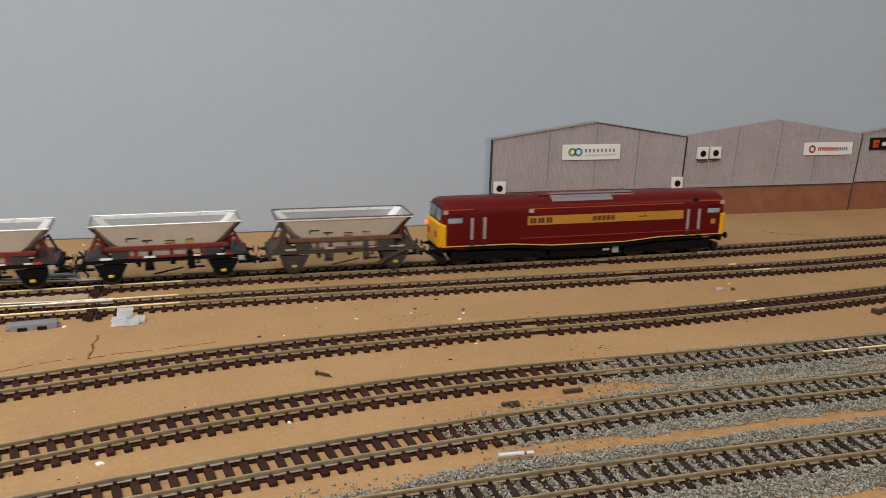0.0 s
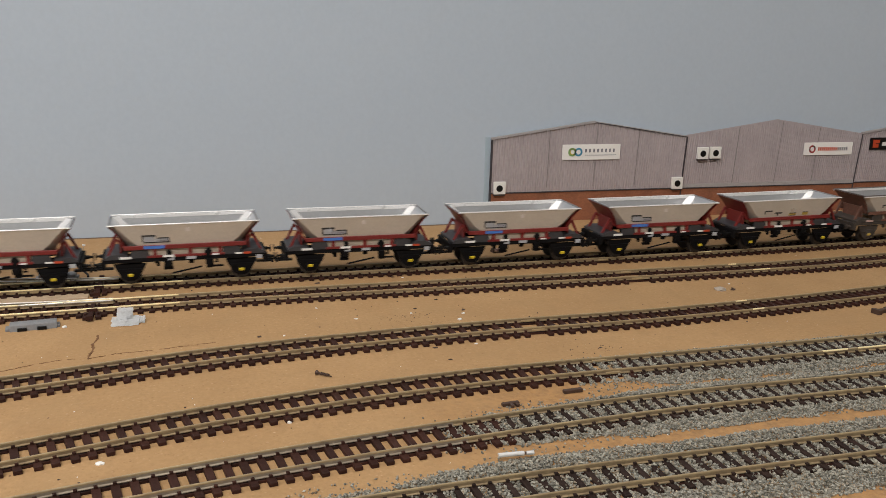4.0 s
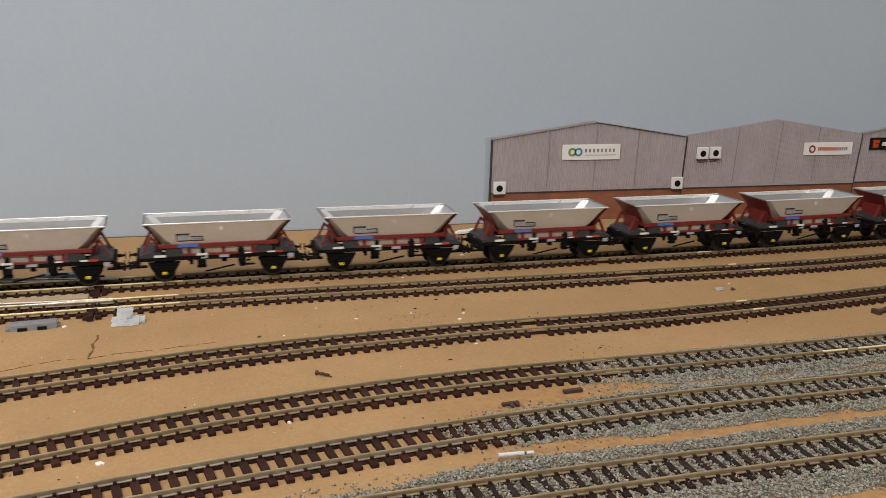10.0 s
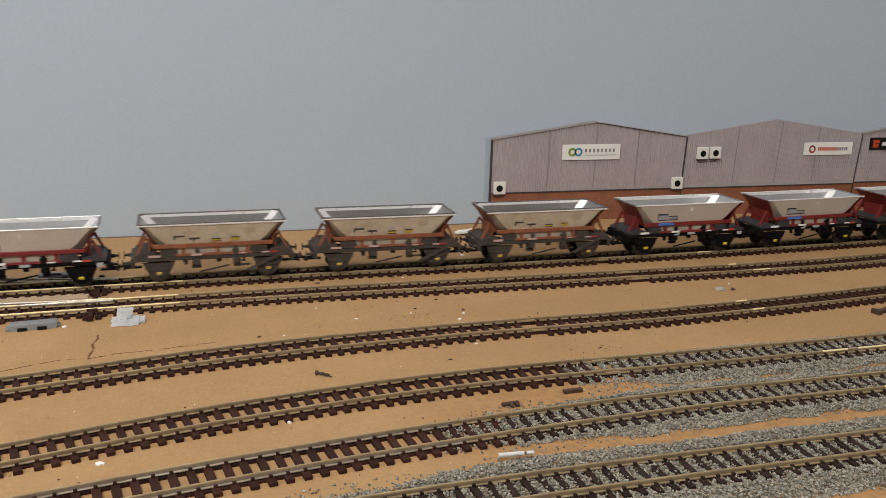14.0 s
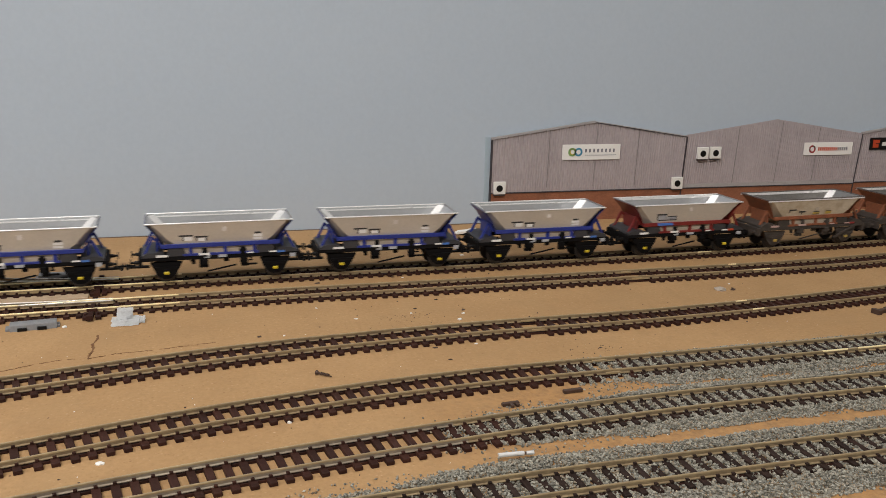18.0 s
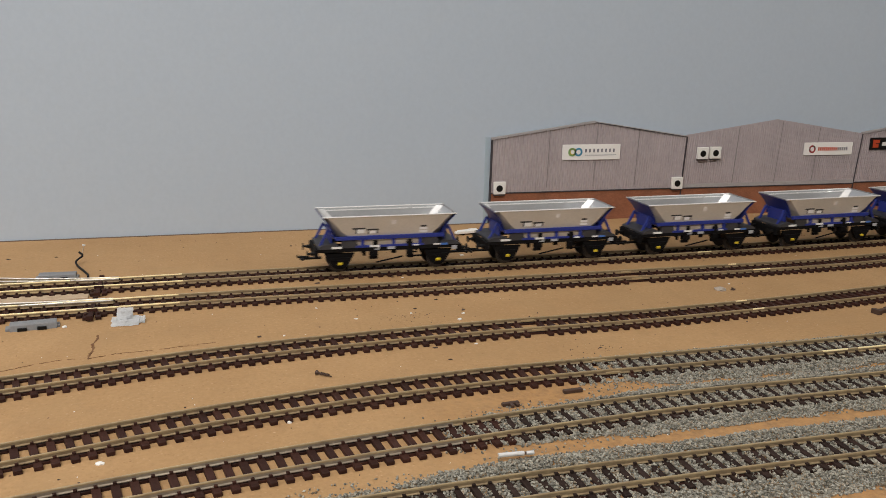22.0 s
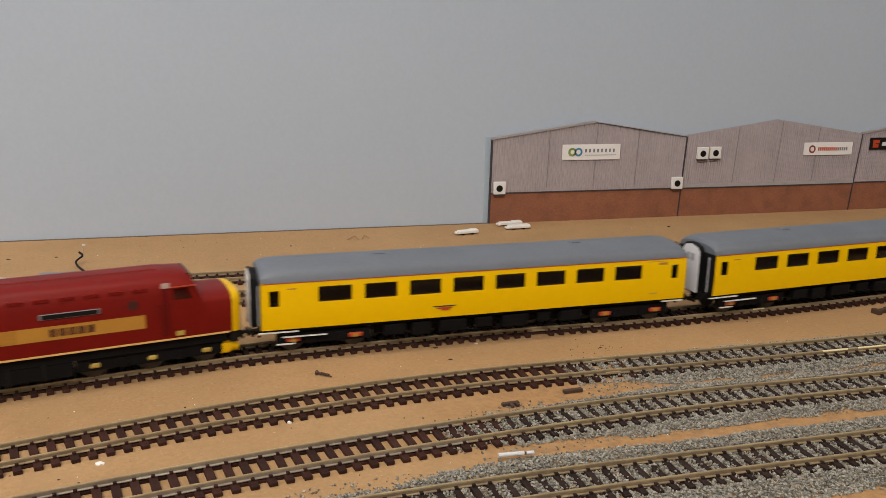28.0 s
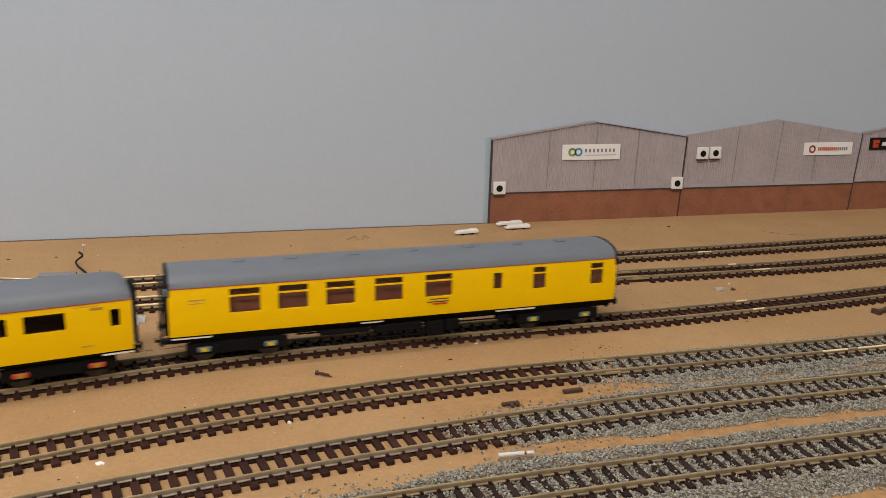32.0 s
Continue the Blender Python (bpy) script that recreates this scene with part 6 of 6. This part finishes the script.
def coach(kind, emblem_x=37.5):
    """A yellow test-train coach; late: long sealed windows, early: top-lit windows."""
    late = kind == "late"
    c = thing("railway_coach", pose(0, 0, ZR), "yellow coach with grey roof and long dark windows" if late else "yellow coach with grey roof, squarer windows and black end", "coach", "coaches of the yellow train")
    half = 127.0
    z0, z1, top = (14.6, 40.4, 49.0) if late else (16.6, 42.0, 49.8)
    if late:
        wide = [(-96.8 + 25.1 * k, -78.8 + 25.1 * k, 28.8, 37.2) for k in range(8)]
        doors = [(-122.8, -117.5, 27.6, 36.2), (117.0, 121.4, 27.8, 36.2)]
        holes = wide + doors
    else:
        wide = [(x - 0.7, x + 14.9, 27.4, 40.0) for x in (-96.2, -71.4, -46.2, -19.6, 9.0)]
        doors = [(48.6, 54.0, 29.0, 38.2), (73.2, 81.2, 27.2, 39.8), (110.0, 118.4, 27.3, 39.8)]
        holes = wide + doors

    def bulge(z):
        return 18.5 - 0.9 * max(0.0, (24.0 - z) / 10) ** 1.5 - 0.5 * max(0.0, (z - 34) / 8) ** 2
    zs = [z0, 17.5, 20.5, 24.0, 30.0, 34.0, 37.5, z1]
    for side in (-1, 1):
        bm = bmesh.new()
        pierced(bm, -half, half, [z for z in zs if z >= z0], bulge, holes, 1.0, side)
        s = part("body_side", bm, COACHYELLOW, c, "bright yellow body side")
        for h in holes:
            y = side * (bulge(33) - 0.55)
            win = part("window", boxes((h[0] - 0.3, h[1] + 0.3, y - 0.2, y + 0.2, h[2] - 0.3, h[3] + 0.3)), PANE if late else MK1PANE, s, "dark tinted window")
        if not late:
            for h in wide + doors[1:]:
                y = side * (bulge(36) - 0.15)
                part("window_bar", boxes((h[0] - 0.4, h[1] + 0.4, y - 0.25, y + 0.25, 36.0, 36.8)), COACHYELLOW, s, "pale bar across the window")
        line_y = side * (bulge(z1) + 0.12)
        part("cant_line", boxes((-half, half, line_y - 0.2, line_y + 0.2, z1 - 0.45, z1 - 0.1)), ORANGE, s, "thin orange-red line")
        lx = emblem_x if late else 17.0
        ly = side * (bulge(22) + 0.1)
        part("emblem", boxes((lx - 6, lx + 7, ly - 0.15, ly + 0.15, 21.0, 21.5)) if late else boxes((lx - 8, lx + 5, ly - 0.15, ly + 0.15, 24.0, 24.6), (lx - 6, lx + 5, ly - 0.15, ly + 0.15, 25.6, 26.1)), DARKPRINT, s, "dark emblem bars")
        part("emblem", boxes((lx - 4, lx + 5, ly - 0.17, ly + 0.17, 19.7, 20.5), (lx - 1, lx + 3, ly - 0.17, ly + 0.17, 18.9, 19.7)) if late else boxes((lx - 4, lx + 4, ly - 0.17, ly + 0.17, 22.6, 23.6)), ORANGE, s, "orange-red emblem bar")
        part("small_print", boxes((-113.5, -108.5, side * 18.3 - 0.15, side * 18.3 + 0.15, 35.6, 37.2), (108, 114, side * 18.3 - 0.15, side * 18.3 + 0.15, 36.6, 38.0)) if late else boxes((-117.5, -109, side * 18.45 - 0.15, side * 18.45 + 0.15, 35.0, 35.8), (-117, -110, side * 18.45 - 0.15, side * 18.45 + 0.15, 33.4, 33.9)), GOLD if late else DULLYELLOW, s)
        if late:
            for x0, x1, dz, out in ((-128.5, -107.5, 1.4, 17.2), (-116.0, -92.0, 4.6, 16.4), (-119.0, -109.5, 8.6, 16.0)):
                part("footboard", boxes((x0, x1, side * out - 0.7, side * out + 0.7, z0 - dz - 0.4, z0 - dz)), WHITE, s, "white-edged footboard")
            part("vent_line", boxes((100, 112, side * 18.2 - 0.15, side * 18.2 + 0.15, 38.6, 39.0), (103, 108, side * 18.3 - 0.15, side * 18.3 + 0.15, 19.0, 19.5)), DULLYELLOW, s)
        for x, h in ((119.8, 7.2),) if late else ((-116.0, 10), (63.5, 12), (-21.5, 6)):
            part("footstep", boxes((x - h, x + h, side * 17.0 - 0.6, side * 17.0 + 0.6, z0 - 1.7, z0 - 1.2)), WHITE, s, "white-edged footstep")
    # roof with rounded section and domed ends
    bm = bmesh.new()

    def roof_ring(x, drop, shrink):
        pts = []
        for k in range(13):
            a = math.pi * k / 12
            y = math.cos(a) * (18.35 - shrink)
            z = z1 - 0.05 + (top - z1 - drop) * math.sin(a) ** 0.72
            pts.append((x, y, z))
        return pts
    e = 1.0 if late else 0.12
    loft(bm, [roof_ring(x, d * e, s * e) for x, d, s in ((-127.2, 3.6, 0.5), (-126.0, 1.9, 0.2), (-122.0, 0.4, 0), (-116, 0, 0), (116, 0, 0), (122.0, 0.4, 0), (126.0, 1.9, 0.2), (127.2, 3.6, 0.5))], True, True)
    roof = part("roof", bm, ROOFGREY, c, "mid-grey curved roof")
    vents = (-90, -62, -28, 6, 40, 70, 98) if not late else (-60, 60)
    vm = None
    for x in vents:
        if vm is None:
            vm = part("roof_vent", boxes((-3.2, 3.2, -2.4, 2.4, top - 0.8, top + 0.9), bevel=0.6), ROOFGREY, roof, place=pose(x * MM, 0, 0))
        else:
            again(vm, x, 0, 0)
    for x in (-127.1, 126.5):
        out = [(17.6, z0), (18.2, 24), (18.0, z1), (10, z1 + 4.0), (0.0, z1 + 5.0), (-10, z1 + 4.0), (-18.0, z1), (-18.2, 24), (-17.6, z0)]
        if not late:
            out = [(17.6, z0), (18.2, 24)] + [(p[1], p[2]) for p in roof_ring(x, 0, -0.1)] + [(-18.2, 24), (-17.6, z0)]
        bm = prism(bmesh.new(), out, "x", x - (0.0 if late else 0.4), x + (0.6 if late else 1.0))
        part("end_wall", bm, BLACK, c, "black coach end")
    gw = 8.8 if late else 8.0
    rim = [(-gw, 13.8), (-gw, 41.0), (-gw * 0.75, 44.0), (0, 45.6), (gw * 0.75, 44.0), (gw, 41.0), (gw, 13.8)]
    for x, rz in ((127.2, 0), (-127.2, 180)):
        reach = 3.2 if late and rz else 2.4
        bm = bmesh.new()
        for k in range(int(reach / 1.6)):
            f = 0.9 if k % 2 else 0.82
            prism(bm, [(y * f, 13.8 + (z - 13.8) * (0.9 + f * 0.09)) for y, z in rim], "x", k * 1.6, k * 1.6 + 1.65)
        g = part("gangway", bm, BLACK, c, "black ribbed gangway", place=pose(x * MM, 0, 0, 0, 0, rz))
        bm = bmesh.new()
        prism(bm, rim, "x", reach, reach + 1.2)
        part("gangway_frame", bm, BLACK, g, "dark gangway frame")
        if late and rz:
            bm = bmesh.new()
            prism(bm, [(y * 0.95, 14.4 + (z - 13.8) * 0.94) for y, z in rim], "x", reach + 1.1, reach + 1.6)
            part("gangway_plate", bm, GANGWAY, g, "light grey gangway end plate")
            bm = boxes((reach + 1.55, reach + 1.9, -3.6, -0.6, 34.0, 38.6), (reach + 1.55, reach + 1.9, 0.6, 3.6, 34.0, 38.6), bevel=0.1)
            part("door_pane", bm, LIGHTGREY, g, "small grey door panes")
    if late:
        part("end_rail", boxes((-128.2, -127.5, -13.2, -12.6, 16, 38), (127.5, 128.2, -13.2, -12.6, 16, 38)), LIGHTGREY, c)
    if not late:
        part("lamp_bracket", boxes((-128.2, -127.4, -16.2, -13.2, 38.0, 41.0)), PALEBLUE, c)
    part("interior", boxes((-124, 124, -9, 9, 15.5, 36.5), (-124, 124, -16.8, 16.8, 15.5, 27.0)) if late else boxes((-124, 124, -14.5, 14.5, 15.5, 41.0)), INTERIOR if late else SEATBROWN, c, "brown seats and partitions")
    part("underframe", boxes((-127, 127, -13.5, 13.5, 11.6, z0 + 0.2)), CHASSIS, c, "black underframe")
    part("centre_sill", boxes((-64, 64, -7.0, 7.0, 4.6, 11.8), bevel=0.4) if late else boxes((-40, 32, -5.0, 5.0, 9.0, 11.8), bevel=0.4), CHASSIS, c, "deep black equipment keel")
    buffers(c, ((126.6, 1), (-126.6, -1)), 13.4, 5.0, BLACK)
    couplings(c, ((124, 1), (-124, -1)), 8.0, 7.5)
    gear = [(-60, -48, 5.6, 12), (-44, -33, 4.4, 12), (-28, -12, 5.0, 12), (-6, 4, 6.0, 12), (10, 26, 4.6, 12), (32, 40, 6.4, 12), (46, 60, 5.4, 12)] if late else [(-50, -22, 9.4, 12), (-20, 8, 8.0, 12.5), (11, 21, 3.6, 12), (22, 30, 6.0, 12), (54, 61, 8.0, 12)]
    for x0, x1, a, b_ in gear:
        part("battery_box", boxes((x0, x1, -15.6, -8.0, a, b_), (x0 + 1, x1 - 1, 8.0, 15.6, a, b_), bevel=0.5), CHASSIS, c)
    bm = bmesh.new()
    for s in (-1, 1):
        tube(bm, (-62, s * 12, 10.5), (62, s * 12, 9.0), 0.5, 6)
        tube(bm, (-20, s * 12.5, 4.5), (20, s * 12.5, 4.5), 0.5, 6)
    part("truss_rod", bm, CHASSIS, c)
    for x in (-93.0, 93.0):
        bogie(c, x, 34.0, 2, 6.0, 14.0, ORANGE if late else TEAL, (7.8, 2.6) if late else (7.0, 3.0), 52.0, "orange-red axle box" if late else "dull teal axle box", GOLD if late else YELLOWCAP)
    return c


PROTOS = {k: hopper_wagon(k) for k in ("dark", "red_plain", "red", "brown", "blue")}
ORDER = ["dark", "red_plain"] + ["red"] * 11 + ["brown"] * 3 + ["red"] + ["blue"] * 6
WAGONS, used = [], set()
for style in ORDER:
    if style in used:
        WAGONS.append(copy_thing(PROTOS[style], pose(0, 0, ZR)))
    else:
        used.add(style)
        WAGONS.append(PROTOS[style])
FREIGHT_LOCO, NOSE_LOCO = freight_loco(), nose_loco()
COACHES = [coach("late", -27.0), coach("late"), coach("early")]


# ---- movement ----
# gap from each wagon's leading axle to the trailing axle of the one before it
GAPS = [0.0484, 0.0473, 0.0477, 0.0470, 0.0475, 0.0469, 0.0473, 0.0464, 0.0475, 0.0479, 0.0478, 0.0478, 0.0491, 0.0484, 0.0497, 0.0485, 0.0496, 0.0455, 0.0466, 0.0540, 0.0543, 0.0538]
BEHIND = [0.0]
for gap in GAPS:
    BEHIND.append(BEHIND[-1] + 0.072 + gap)
# place of the first wagon's trailing axle along its track
COAL = [(0, 0.0675), (1, 0.1900), (2, 0.3115), (3, 0.4340), (6, 0.8034), (7, 0.9260), (8, 1.0491), (9, 1.1720), (10, 1.2945), (11, 1.4159), (12, 1.5365), (13, 1.6556), (14, 1.7740),
        (17, 2.1349), (18, 2.2570), (19, 2.3795), (20, 2.5035), (21, 2.6285), (22, 2.7525), (23, 2.8740), (24, 2.9962), (25, 3.1195), (32, 3.9740)]
# place of the red locomotive's leading axle along its track
TEST = [(0, 4.00), (20, 1.000), (23, 0.5480), (24, 0.3975), (25.5, 0.1720), (28, -0.2010), (30, -0.4976), (32, -0.7943)]


def smooth(rows, t):
    """A smooth reading between the rows."""
    ts, vs = [r[0] for r in rows], [r[1] for r in rows]
    i = max(0, min(len(ts) - 2, int(np.searchsorted(ts, t, "right")) - 1))
    d = np.diff(vs) / np.diff(ts)
    h = ts[i + 1] - ts[i]
    a = d[i] if i == 0 else (d[i - 1] + d[i]) / 2
    b = d[i] if i == len(d) - 1 else (d[i] + d[i + 1]) / 2
    u = (t - ts[i]) / h
    return (2 * u**3 - 3 * u**2 + 1) * vs[i] + (u**3 - 2 * u**2 + u) * h * a + (3 * u**2 - 2 * u**3) * vs[i + 1] + (u**3 - u**2) * h * b


def on_track(curve, s, base):
    """The pose of a vehicle centred at s, carried by two pivots base metres apart."""
    p, q = curve.at(s - base / 2), curve.at(s + base / 2)
    d, m = q - p, (p + q) / 2
    return pose(m[0], m[1], ZR, 0, 0, math.degrees(math.atan2(d[1], d[0])))


def drive(vehicle, curve, place, base, radius):
    """Keys a vehicle along its track, and its wheels while it passes the camera."""
    times = [k * 0.5 for k in range(65)]
    walk(vehicle, [(t, on_track(curve, place(t), base)) for t in times])
    inside = [k / 30 for k in range(0, 961) if -0.35 < place(k / 30) < 0.85]
    if not inside:
        return
    first, last = inside[0], inside[-1]
    ticks = [t for t in inside if round(t * 30) % 2 == 0]
    for wheel in [o for o in vehicle.children if o.name.startswith("wheelset")]:
        at = wheel.matrix_basis.translation.copy()
        rows = []
        for t in sorted({0.0, *ticks, 32.0}):
            turn = (place(min(max(t, first), last)) - place(first)) / radius
            rows.append((t, Matrix.Translation(at) @ Matrix.Rotation(turn, 4, "Y")))
        walk(wheel, rows)


def motions():
    a, c = CURVES["A"], CURVES["C"]
    drive(FREIGHT_LOCO, a, lambda t: smooth(COAL, t) + 0.036 + 0.1867, 0.142, 0.0072)
    for i, w in enumerate(WAGONS):
        drive(w, a, lambda t, i=i: smooth(COAL, t) + 0.036 - BEHIND[i], 0.072, 0.0062)
    drive(NOSE_LOCO, c, lambda t: smooth(TEST, t) + 0.10135, 0.1487, 0.0072)
    for w, off in zip(COACHES, (0.3605, 0.6330, 0.9070)):
        drive(w, c, lambda t, off=off: smooth(TEST, t) + off, 0.186, 0.0060)


motions()
